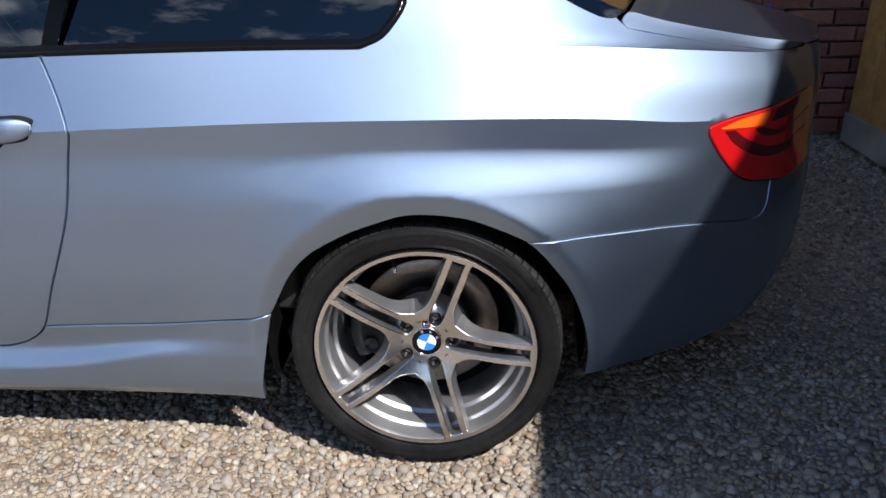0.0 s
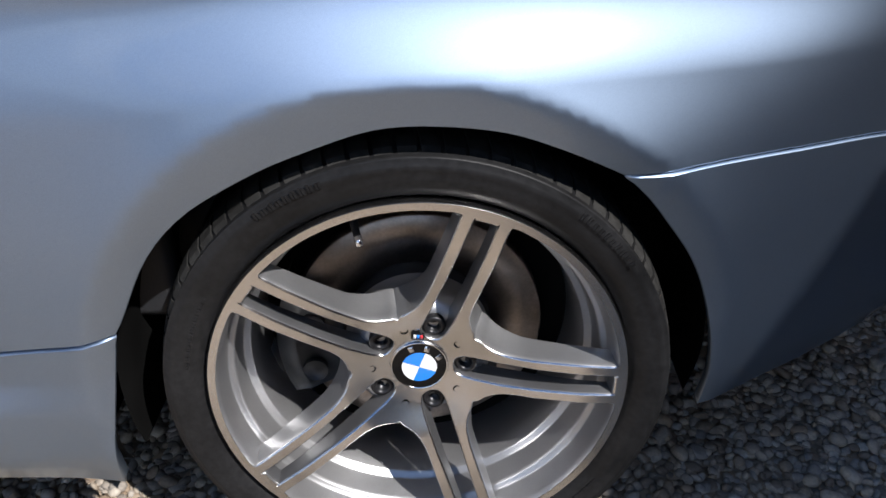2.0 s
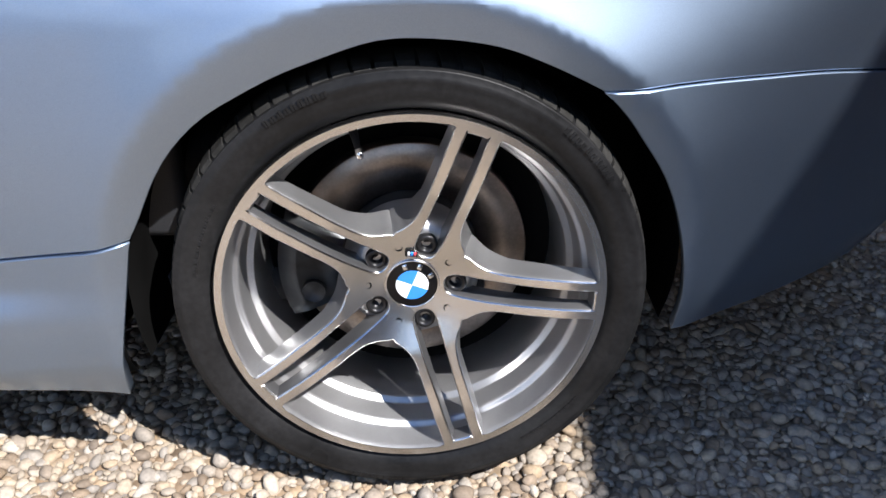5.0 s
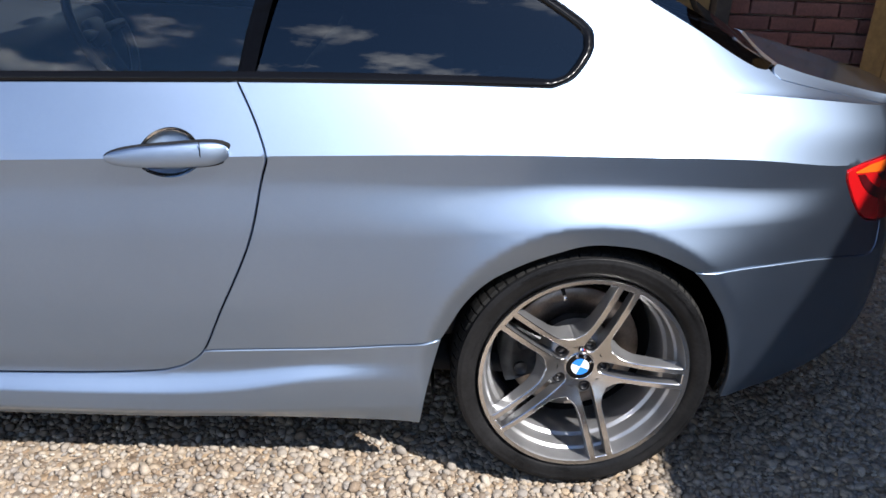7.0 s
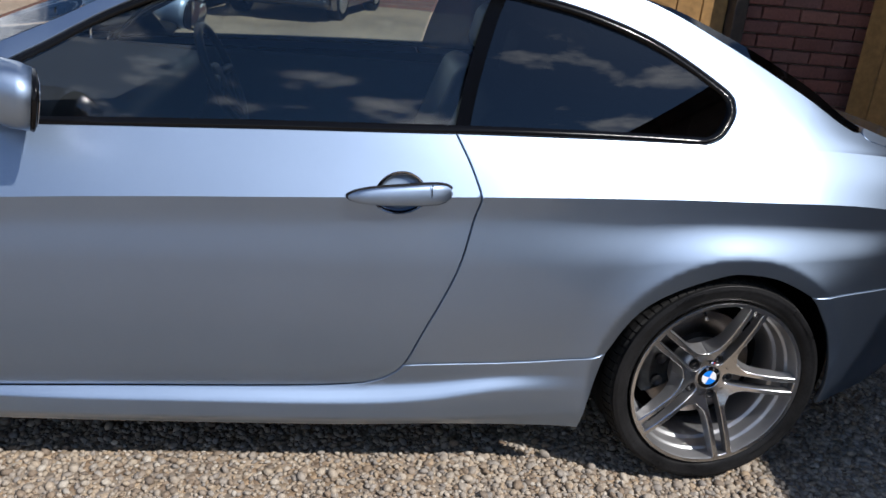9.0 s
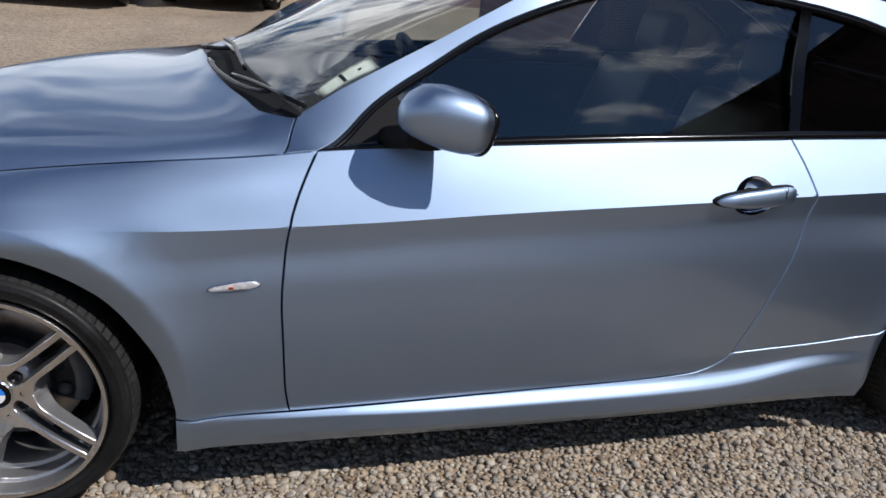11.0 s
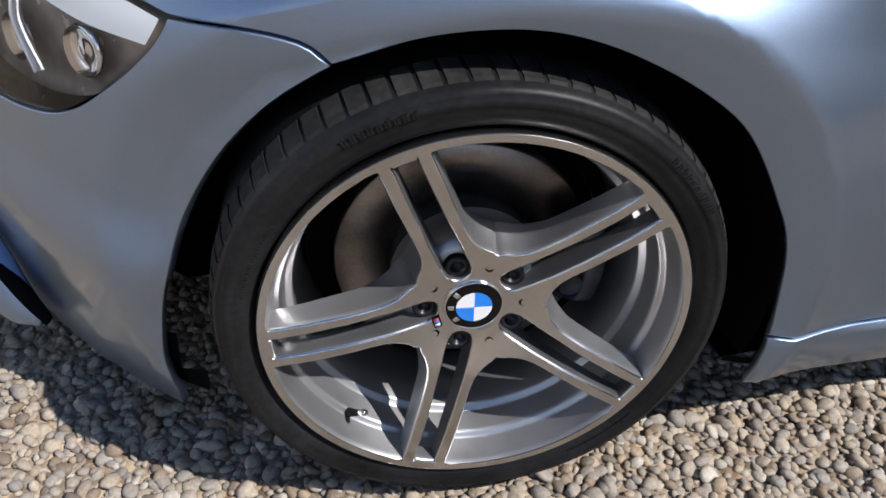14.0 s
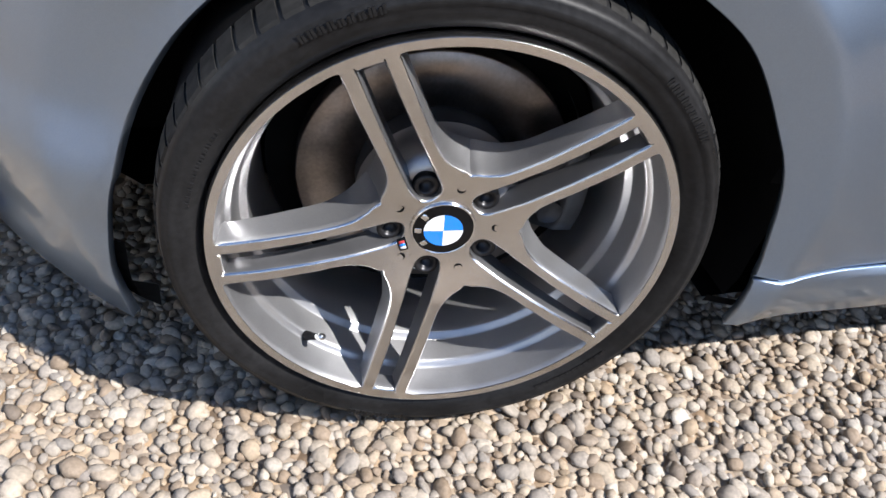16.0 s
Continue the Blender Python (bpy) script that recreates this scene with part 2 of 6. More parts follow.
station(-2.55, -.27, [.17, .22, .255, .285, .34, .45, .60, .69, .745, .808, .853], -.05, [.02, -.002, -.002, .005, .004, 0, 0, .006, .028, .080, .15], .895, .37, .915, 0)
station(-2.37, -.30, [.18, .225, .26, .285, .34, .48, .60, .685, .748, .82, .876], -.06, [.025, .010, .006, .008, .005, 0, .002, .011, .013, .060, .125], .912, .33, .932, 0)
station(-2.13, -.32, [.178, .225, .26, .29, .34, .48, .61, .70, .757, .84, .902], -.062, [.02, .002, .0, .012, .006, 0, .003, .014, .011, .052, .096], .934, .20, .952, 0)
station(-2.07, -.33, [.178, .225, .26, .29, .34, .48, .61, .70, .760, .84, .915], -.062, DOOR_FRONT, .950, .175, .960, 0.004)
station(-2.03, -.32, [.178, .225, .26, .29, .34, .48, .61, .703, .762, .842, .918], -.062, DOOR_FRONT, .972, .165, .978, 0.008)
station(-1.90, -.25, [.177, .222, .257, .293, .345, .49, .62, .715, .768, .85, .925], -.063, [a * 0.5 + b * 0.5 for a, b in zip(DOOR, DOOR_FRONT)], 1.085, .19, 1.062)
station(-1.70, -.12, [.176, .221, .256, .296, .348, .5, .625, .73, .782, .86, .933], -.064, DOOR, 1.200, .235, 1.195)
station(-1.47, .07, [.175, .22, .255, .298, .35, .5, .63, .74, .795, .87, .942], -.064, DOOR, 1.303, .246, 1.312)
station(-1.20, .06, [.175, .22, .255, .302, .355, .5, .633, .753, .808, .88, .953], -.064, DOOR, 1.345, .262, 1.350)
station(-0.95, .05, [.176, .222, .257, .31, .36, .5, .637, .765, .82, .89, .961], -.062, DOOR, 1.365, .269, 1.368)
station(-0.80, .06, [.178, .225, .268, .32, .37, .5, .64, .775, .827, .9, .965], -.06, [.025, -.012, -.013, .012, .006, 0, .005, .018, .015, .055, .092], 1.362, .268, 1.365)
station(-0.60, .10, [.18, .23, .30, .345, .38, .5, .65, .78, .834, .905, .968], -.055, [.02, -.006, -.010, .007, .005, 0, .006, .021, .018, .060, .098], 1.347, .267, 1.350)
station(-0.32, .20, [.18, .25, .30, .36, .42, .52, .66, .775, .841, .91, .969], -.05, [.01, 0, 0, 0, 0, 0, .008, .031, .029, .074, .115], 1.300, .27, 1.303)
station(-0.10, .20, [.2, .28, .35, .42, .5, .6, .69, .785, .845, .913, .968], -.046, [0, 0, -.002, -.004, -.007, -.008, .004, .035, .033, .081, .12], 1.225, .275, 1.222)
station(0.15, .19, [.22, .3, .36, .42, .5, .6, .69, .785, .844, .911, .966], -.028, [.01, .003, -.002, -.004, -.007, -.008, .005, .036, .035, .084, .125], 1.115, .26, 1.110)
station(0.34, .18, [.225, .29, .36, .43, .5, .6, .685, .77, .832, .900, .955], .015, [.02, .006, 0, -.002, -.004, -.002, .008, .037, .037, .080, .125], 1.012, .27, 1.002, .01)
station(0.60, .17, [.215, .28, .35, .44, .52, .6, .675, .745, .792, .865, .922], .142, TAIL, .938, .36, .935, 0)
station(0.80, .15, [.245, .30, .37, .45, .53, .6, .665, .73, .778, .835, .885], .295, TAIL_LOW, .895, .46, .888, 0)
station(0.95, .10, [.30, .35, .41, .48, .55, .61, .67, .72, .765, .82, .865], .48, TAIL_LOW, .868, .62, .860, 0)


def slopes(t, p):
    """Slopes of a monotone cubic through the points p at t, column by column."""
    h = np.diff(t)[:, None]
    d = np.diff(p, axis=0) / h
    m = np.zeros_like(p)
    m[0], m[-1] = d[0], d[-1]
    a, b = d[:-1], d[1:]
    w1, w2 = 2 * h[1:] + h[:-1], h[1:] + 2 * h[:-1]
    same = a * b > 0
    den = w1 / np.where(same, a, 1) + w2 / np.where(same, b, 1)
    m[1:-1] = np.where(same, (w1 + w2) / np.where(same, den, 1), 0)
    return m


def cubic(t, p, m, q):
    """The cubic through p with slopes m, at the values q."""
    i = np.clip(np.searchsorted(t, q, side="right") - 1, 0, len(t) - 2)
    h = t[i + 1] - t[i]
    f = (q - t[i]) / h
    h, f = h[:, None], f[:, None]
    return ((2 * f ** 3 - 3 * f ** 2 + 1) * p[i] + (f ** 3 - 2 * f ** 2 + f) * h * m[i]
            + (3 * f ** 2 - 2 * f ** 3) * p[i + 1] + (f ** 3 - f ** 2) * h * m[i + 1])


U_ARR = np.array(U_ST)
ST_ARR = np.concatenate([np.array(BOW_ST)[:, None], np.array(Z_ST), np.array(Y_ST)], axis=1)
# resample, the flank's columns eased along the car
U_FINE = np.linspace(U_ARR[0], U_ARR[-1], 146)
FINE = cubic(U_ARR, ST_ARR, slopes(U_ARR, ST_ARR), U_FINE)
EASE = np.exp(-0.5 * (np.arange(-6, 7) / 1.9) ** 2)
EASE /= EASE.sum()
for col in list(range(1, 12)) + list(range(1 + NK, 12 + NK)):
    c = FINE[:, col]
    pad = np.concatenate([2 * c[0] - c[6:0:-1], c, 2 * c[-1] - c[-2:-8:-1]])
    FINE[:, col] = np.convolve(pad, EASE, "valid")
for col in list(range(12, 1 + NK)) + list(range(12 + NK, 1 + 2 * NK)):
    c = FINE[:, col]
    pad = np.concatenate([2 * c[0] - c[6:0:-1], c, 2 * c[-1] - c[-2:-8:-1]])
    w = np.clip((-2.3 - U_FINE) / 0.2, 0, 1)
    FINE[:, col] = np.convolve(pad, EASE, "valid") * w + c * (1 - w)
U_ARR, ST_ARR = U_FINE, FINE
ST_M = slopes(U_ARR, ST_ARR)
BREAKS = (0, 8, 10, 13, 16)                  # sharp lines: shoulder crease, waist, rail


FLARES = ((-2.76, 0.428, 0.55, 0.015), (0.0, 0.381, 0.49, 0.010))   # lips pressed round the wheel arches


def sections(y, z, v, breaks):
    """Points on the cross-sections at v, smooth between the breaks."""
    out = np.zeros((len(v), 3))
    for a, b in zip(breaks[:-1], breaks[1:]):
        pick = (v >= a) & ((v < b) | (b == 16))
        if not pick.any():
            continue
        k = np.arange(a, b + 1, dtype=float)
        zz, yy = z[pick][:, a:b + 1].T, y[pick][:, a:b + 1].T
        vv = v[pick]
        i = np.clip((vv - a).astype(int), 0, b - a - 1)
        f = vv - a - i
        n = np.arange(len(vv))
        for col, p in ((1, yy), (2, zz)):
            m = slopes(k, p)
            out[pick, col] = ((2 * f ** 3 - 3 * f ** 2 + 1) * p[i, n] + (f ** 3 - 2 * f ** 2 + f) * m[i, n]
                              + (3 * f ** 2 - 2 * f ** 3) * p[i + 1, n] + (f ** 3 - f ** 2) * m[i + 1, n])
    return out


def skin(u, v):
    """Points of the body's outer skin. u runs along the car, v from the sill (0) over the crease (8), waist (10) and rail (13) to the middle (16)."""
    u, v = np.atleast_1d(np.asarray(u, float)), np.atleast_1d(np.asarray(v, float))
    s = cubic(U_ARR, ST_ARR, ST_M, u)
    z, y = s[:, 1:1 + NK], s[:, 1 + NK:]
    out = sections(y, z, v, BREAKS)
    keep = np.clip((u + 2.54) / 0.26, 0, 1)    # the shoulder crease fades out over the front wheel
    keep = (keep * keep * (3 - 2 * keep))[:, None]
    if (keep < 1).any():
        out = out * keep + sections(y, z, v, (0, 13, 16)) * (1 - keep)
    for cx, r0, r1, high in FLARES:
        r = np.hypot(out[:, 0] * 0 + u - cx, out[:, 2] - 0.318)
        f = np.clip((r1 - r) / (r1 - r0), 0, 1)
        g = np.clip(r0 - r, -0.013, 0.07)
        lip = high * f * f - 0.42 * np.where(g < 0.013, (g + 0.013) ** 2 / 0.052, g)
        out[:, 1] -= lip * np.clip((8.6 - v) / 0.6, 0, 1)
    lift = np.clip((v - 10) / 6, 0, 1)
    end = np.maximum(u - 0.74, 0)               # the tail's corner turns away sooner
    out[:, 0] = u - 0.24 * end * end / (end + 0.05) + s[:, 0] * lift ** 1.5
    return out

# ---- building helpers ----
import mathutils

def link(name, bm, mat, parent=None, label="", smooth=True, mats=None):
    me = bpy.data.meshes.new(name)
    bm.to_mesh(me)
    bm.free()
    for m in (mats or [mat]):
        me.materials.append(m)
    if smooth:
        me.polygons.foreach_set("use_smooth", [True] * len(me.polygons))
    ob = new(name, me)
    if parent is not None:
        ob.parent = parent
        ob.matrix_parent_inverse = parent.matrix_world.inverted() if parent.type != "EMPTY" else Matrix.Identity(4)
    if label:
        ob["label"] = label
    return ob


def part(name, bm, mat, parent, label="", smooth=True, mats=None):
    """One mesh under a thing or under a part; its points are given in the thing's own frame."""
    ob = link(name, bm, mat, None, label, smooth, mats)
    ob.parent = parent
    return ob


def thing(name, label, category, m=None, group=""):
    e = new(name)
    e.empty_display_size = 0.1
    if m is not None:
        e.matrix_world = m
    return tagged(e, label, category, group)


def box(bm, lo, hi, bevel=0.0, segs=2, turn=None):
    """A block between two corners, with bevelled edges."""
    r = bmesh.ops.create_cube(bm, size=1)
    vs = r["verts"]
    c = [(a + b) / 2 for a, b in zip(lo, hi)]
    d = [b - a for a, b in zip(lo, hi)]
    for v in vs:
        v.co = Vector([v.co[i] * d[i] for i in range(3)])
    if bevel:
        es = list({e for v in vs for e in v.link_edges})
        r2 = bmesh.ops.bevel(bm, geom=es, offset=bevel, segments=segs, affect="EDGES", profile=0.5)
        vs = list({v for f in r2["faces"] for v in f.verts} | {v for v in vs if v.is_valid})
    for v in vs:
        v.co = (turn @ v.co if turn is not None else v.co) + Vector(c)
    return vs


def lathe(bm, profile, n=64, axis="y", mat=0, closed=False):
    """Turns (radius, depth) points round an axis."""
    rings = []
    for r, d in profile:
        ring = []
        for i in range(n):
            a = 2 * math.pi * i / n
            c, s = r * math.cos(a), r * math.sin(a)
            ring.append(bm.verts.new((c, d, s) if axis == "y" else (c, s, d) if axis == "z" else (d, c, s)))
        rings.append(ring)
    pairs = list(zip(rings[:-1], rings[1:])) + ([(rings[-1], rings[0])] if closed else [])
    for a, b in pairs:
        for i in range(n):
            f = bm.faces.new((a[i], a[(i + 1) % n], b[(i + 1) % n], b[i]))
            f.material_index = mat
    return rings


def cap(bm, ring, mat=0, flip=False):
    f = bm.faces.new(ring if not flip else ring[::-1])
    f.material_index = mat
    return f


def tube(bm, pts, radius, n=8, mat=0):
    """A round bar along points; radius may be a list."""
    pts = [Vector(p) for p in pts]
    rs = radius if isinstance(radius, (list, tuple)) else [radius] * len(pts)
    rings = []
    for i, p in enumerate(pts):
        d = (pts[min(i + 1, len(pts) - 1)] - pts[max(i - 1, 0)]).normalized()
        a = d.orthogonal().normalized() if i == 0 else (side - d * side.dot(d)).normalized()
        side = a
        b = d.cross(a)
        rings.append([bm.verts.new(p + (a * math.cos(2 * math.pi * k / n) + b * math.sin(2 * math.pi * k / n)) * rs[i]) for k in range(n)])
    for ra, rb in zip(rings[:-1], rings[1:]):
        for k in range(n):
            bm.faces.new((ra[k], ra[(k + 1) % n], rb[(k + 1) % n], rb[k])).material_index = mat
    bm.faces.new(rings[0][::-1]).material_index = mat
    bm.faces.new(rings[-1]).material_index = mat


def chain(pts, step=0.02, vs=0.1):
    """A smooth line through (u, v) points, closely spaced."""
    p = [np.array(q, float) for q in pts]
    p = [2 * p[0] - p[1]] + p + [2 * p[-1] - p[-2]]
    out = []
    for i in range(1, len(p) - 2):
        a, b, c, d = p[i - 1:i + 3]
        n = max(2, int(math.hypot(c[0] - b[0], (c[1] - b[1]) * vs) / step) + 1)
        for k in range(n):
            t = k / n
            out.append(tuple(0.5 * (2 * b + (c - a) * t + (2 * a - 5 * b + 4 * c - d) * t * t + (3 * b - a - 3 * c + d) * t ** 3)))
    out.append(tuple(p[-2]))
    return out


def loop(*chains):
    """A closed outline out of chains that meet end to end."""
    out = []
    for c in chains:
        for q in c:
            if not out or math.hypot(q[0] - out[-1][0], (q[1] - out[-1][1]) * 0.1) > 0.004:
                out.append(q)
    if math.hypot(out[0][0] - out[-1][0], (out[0][1] - out[-1][1]) * 0.1) < 0.004:
        out.pop()
    return out


def skin_normals(u, v):
    e = 1e-3
    lo, hi = U_ARR[0], U_ARR[-1]
    du = skin(np.clip(u + e, lo, hi), v) - skin(np.clip(u - e, lo, hi), v)
    vb = np.clip(np.floor(v), 0, 15)
    v1, v0 = np.minimum(v + 0.01, np.minimum(vb + 0.9999, 16)), np.maximum(v - 0.01, vb)
    dv = skin(u, v1) - skin(u, v0)
    n = np.cross(du, dv)
    n /= np.maximum(np.linalg.norm(n, axis=1), 1e-12)[:, None]
    return n                                   # points outwards, away from the centre line


def inside(poly, q):
    """Which of the points q lie inside a polygon."""
    x, y = q[:, 0], q[:, 1]
    res = np.zeros(len(q), bool)
    p = np.asarray(poly)
    for (x0, y0), (x1, y1) in zip(p, np.roll(p, -1, axis=0)):
        if y0 == y1:
            continue
        res ^= ((y0 > y) != (y1 > y)) & (x < (x1 - x0) * (y - y0) / (y1 - y0) + x0)
    return res


def inset(poly, w):
    """The outline moved inwards by w metres on the skin."""
    p = np.asarray(poly, float)
    e = 1e-3
    lv = np.linalg.norm(skin(p[:, 0], np.clip(p[:, 1] + 0.05, 0, 16)) - skin(p[:, 0], np.clip(p[:, 1] - 0.05, 0, 16)), axis=1) / (np.clip(p[:, 1] + 0.05, 0, 16) - np.clip(p[:, 1] - 0.05, 0, 16))
    lu = np.linalg.norm(skin(p[:, 0] + e, p[:, 1]) - skin(p[:, 0] - e, p[:, 1]), axis=1) / (2 * e)
    area = 0.5 * np.sum(p[:, 0] * np.roll(p[:, 1], -1) - p[:, 1] * np.roll(p[:, 0], -1))
    t = np.roll(p, -1, axis=0) - np.roll(p, 1, axis=0)
    tu, tv = t[:, 0] * lu, t[:, 1] * lv
    ln = np.maximum(np.hypot(tu, tv), 1e-9)
    s = 1 if area > 0 else -1
    return np.stack([p[:, 0] - s * tv / ln * w / lu, p[:, 1] + s * tu / ln * w / lv], 1)


FAR = Matrix(((1, 0, 0, 0), (0, -1, 0, 2 * YC), (0, 0, 1, 0), (0, 0, 0, 1)))


def panel(name, outline, mat, parent, label="", depth=0.0, gap=0.0014, flange=0.014, both=False, far=True, du=0.02, dv=0.2, bulge=None, holes=(), face=None, far_inwards=False):
    """A pressed panel of the skin inside an outline of (u, v), with a rounded and returned edge all round. depth: how far it lies under the
    skin. both: one panel across the middle; far: a second, mirrored one on the other flank."""
    ring = np.asarray(outline, float)
    mid = ring[:, 1] > 15.99
    edge = inset(ring, gap + 0.0016)
    lip = inset(ring, gap)
    edge[mid], lip[mid] = ring[mid], ring[mid]
    edge[:, 1], lip[:, 1] = np.clip(edge[:, 1], 0, 16), np.clip(lip[:, 1], 0, 16)
    us = np.arange(ring[:, 0].min(), ring[:, 0].max() + du, du)
    vs = np.arange(math.floor(ring[:, 1].min()), 16 + dv, dv)
    gx, gy = np.meshgrid(us, vs)
    grid = np.stack([gx.ravel(), gy.ravel()], 1)
    core = inset(ring, gap + 0.010)
    core[mid] = ring[mid]
    grid = grid[inside(core, grid)]
    n_e = len(edge)
    ties = [(i, (i + 1) % n_e) for i in range(n_e)]
    cut = [np.asarray(h, float) for h in holes]
    at = n_e
    for h in cut:
        grid = grid[~inside(h.mean(axis=0) + (h - h.mean(axis=0)) * 1.08, grid)]
        ties += [(at + i, at + (i + 1) % len(h)) for i in range(len(h))]
        at += len(h)
    pts = np.concatenate([edge] + cut + [grid])
    flat = [Vector((p[0], p[1] * 0.1)) for p in pts]
    res = mathutils.geometry.delaunay_2d_cdt(flat, ties, [], 0, 1e-7)
    q = np.array([(v[0], v[1] * 10) for v in res[0]])
    tris = np.array([f[:3] for f in res[2]])
    cen = q[tris].mean(axis=1)
    keep = inside(edge, cen)
    for h in cut:
        keep &= ~inside(h, cen)
    tris = tris[keep]
    q[:, 1] = np.clip(q[:, 1], 0, 16)

    def place(p, down):
        n = skin_normals(p[:, 0], p[:, 1])
        return skin(p[:, 0], p[:, 1]) - n * down, n
    P, _ = place(q, depth)
    if bulge is not None:
        P = bulge(q, P)
    if face is not None:
        P = face(P)[0]
    L1, _ = place(lip, depth + 0.0014)
    L2, _ = place(lip, depth + flange)
    if bulge is not None:
        L1, L2 = bulge(lip, L1), bulge(lip, L2)
    E0, _ = place(edge, depth)
    if bulge is not None:
        E0 = bulge(edge, E0)
    if face is not None:
        E0, L1, L2 = face(E0)[0], face(L1)[0] + (0, 0.0014, 0), face(L2)[0] + (0, flange, 0)
    near = len(P)
    verts = np.concatenate([P, E0, L1, L2])
    faces = [tuple(t) for t in tris]
    o = near
    k = len(edge)
    area = 0.5 * np.sum(edge[:, 0] * np.roll(edge[:, 1], -1) - edge[:, 1] * np.roll(edge[:, 0], -1))
    for i in range(k):
        j = (i + 1) % k
        if mid[i] and mid[j]:
            continue
        for a, b in ((o, o + k), (o + k, o + 2 * k)):
            fc = (a + i, b + i, b + j, a + j)
            faces.append(fc if area > 0 else fc[::-1])
    # faces look outwards
    t0 = tris[:, :]
    nn = np.cross(P[t0[:, 1]] - P[t0[:, 0]], P[t0[:, 2]] - P[t0[:, 0]])
    cn = skin_normals(*q[t0].mean(axis=1).T)
    for i, bad in enumerate((nn * cn).sum(axis=1) < 0):
        if bad:
            faces[i] = faces[i][::-1]
    # corner normals follow the skin
    normals = []
    tri_idx = np.array(faces[:len(tris)])
    c = q[tri_idx].mean(axis=1)
    for kcol in range(3):
        w = q[tri_idx[:, kcol]]
        nudge = w + 0.04 * (c - w)
        if face is not None:
            normals.append(face(P[tri_idx[:, kcol]])[1])
        else:
            normals.append(skin_normals(nudge[:, 0], np.clip(nudge[:, 1], 0, 16)))
    corner = np.stack(normals, 1).reshape(-1, 3)

    def build(nm, mirror, join):
        V, F, N = verts.copy(), list(faces), corner.copy()
        if mirror:
            V[:, 1] = 2 * YC - V[:, 1]
            if far_inwards:                     # the far pane faces the cabin
                N = N * (-1, 1, -1)
            else:
                F = [f[::-1] for f in F]
                N = N.reshape(-1, 3, 3)[:, ::-1].reshape(-1, 3) * (1, -1, 1)
        ntri = len(tris)
        if join:
            V2 = V.copy()
            V2[:, 1] = 2 * YC - V2[:, 1]
            m = len(V)
            F2 = [tuple(a + m for a in f[::-1]) for f in F]
            N2 = N.reshape(-1, 3, 3)[:, ::-1].reshape(-1, 3) * (1, -1, 1)
            F = F[:ntri] + F2[:ntri] + F[ntri:] + F2[ntri:]
            N = np.concatenate([N, N2])
            V = np.concatenate([V, V2])
        me = bpy.data.meshes.new(nm)
        me.from_pydata(V.tolist(), [], [tuple(int(a) for a in f) for f in F])
        me.polygons.foreach_set("use_smooth", [True] * len(me.polygons))
        me.update()
        cnorm = [(0, 0, 0)] * len(me.loops)
        cnorm[:len(N)] = [tuple(a) for a in N]
        me.normals_split_custom_set(cnorm)
        me.materials.append(mat)
        ob = new(nm, me)
        ob.parent = parent
        if label:
            ob["label"] = label
        return ob
    one = build(name, False, both)
    if far and not both:
        build(name, True, False)
    return one


def ribbon(bm, pts, w, lift, thick=0.006, closed=False):
    """A strip along (u, v) points on the skin: its near edge at the line, w metres wide towards the inside of the outline, lift metres over the skin."""
    p = np.asarray(pts, float)
    q = inset(p, w)
    if not closed:
        q[0] = q[0] + (p[0] - p[1]) * 0
    a = skin(p[:, 0], np.clip(p[:, 1], 0, 16)) + skin_normals(p[:, 0], np.clip(p[:, 1], 0, 16)) * lift
    b = skin(q[:, 0], np.clip(q[:, 1], 0, 16)) + skin_normals(q[:, 0], np.clip(q[:, 1], 0, 16)) * lift
    na = skin_normals(p[:, 0], np.clip(p[:, 1], 0, 16)) * thick
    rows = [[bm.verts.new(x) for x in r] for r in (a - na, a, b, b - na)]
    n = len(p)
    for r0, r1 in zip(rows[:-1], rows[1:]):
        for i in range(n if closed else n - 1):
            j = (i + 1) % n
            bm.faces.new((r0[i], r0[j], r1[j], r1[i]))
    bmesh.ops.recalc_face_normals(bm, faces=bm.faces)

# ---- the car ----
car = thing("coupe", "blue-grey metallic two-door coupe parked on the gravel", "car")

D_FRONT = chain([(-2.045, 10), (-2.07, 9.35), (-2.10, 8.45), (-2.112, 7.85), (-2.122, 6.6), (-2.127, 5.7), (-2.12, 4.65), (-2.103, 2.62)])
D_BOT = chain([(-2.103, 2.62), (-1.53, 2.82), (-1.05, 2.92), (-.945, 3.12), (-.90, 3.6), (-.872, 4.05)])
D_REAR = chain([(-.872, 4.05), (-.843, 4.55), (-.795, 5.3), (-.754, 6.0), (-.73, 6.7), (-.713, 7.6), (-.712, 8.0), (-.722, 8.4), (-.745, 9.1), (-.778, 10)])
WAIST_D = chain([(-.778, 10), (-1.2, 10), (-1.6, 10), (-2.045, 10)])
ARCH_F = chain([(-2.37, 2.65), (-2.372, 3.5), (-2.39, 4.45), (-2.44, 5.2), (-2.50, 5.8), (-2.57, 6.25), (-2.65, 6.6), (-2.72, 6.8), (-2.79, 6.9), (-2.86, 6.97), (-2.93, 6.9)])
ARCH_F2 = chain([(-2.93, 6.9), (-2.99, 6.45), (-3.055, 5.6), (-3.10, 4.6), (-3.125, 3.5), (-3.135, 2.0), (-3.13, 1.0), (-3.12, 0)])
SEAM_WB = chain([(-2.93, 6.9), (-2.96, 7.4), (-3.02, 7.85), (-3.08, 8.08)])
HL_TOP = chain([(-3.08, 8.08), (-3.16, 8.75), (-3.25, 9.3)])
HL_TOP2 = chain([(-3.25, 9.3), (-3.32, 9.12), (-3.375, 8.85)])
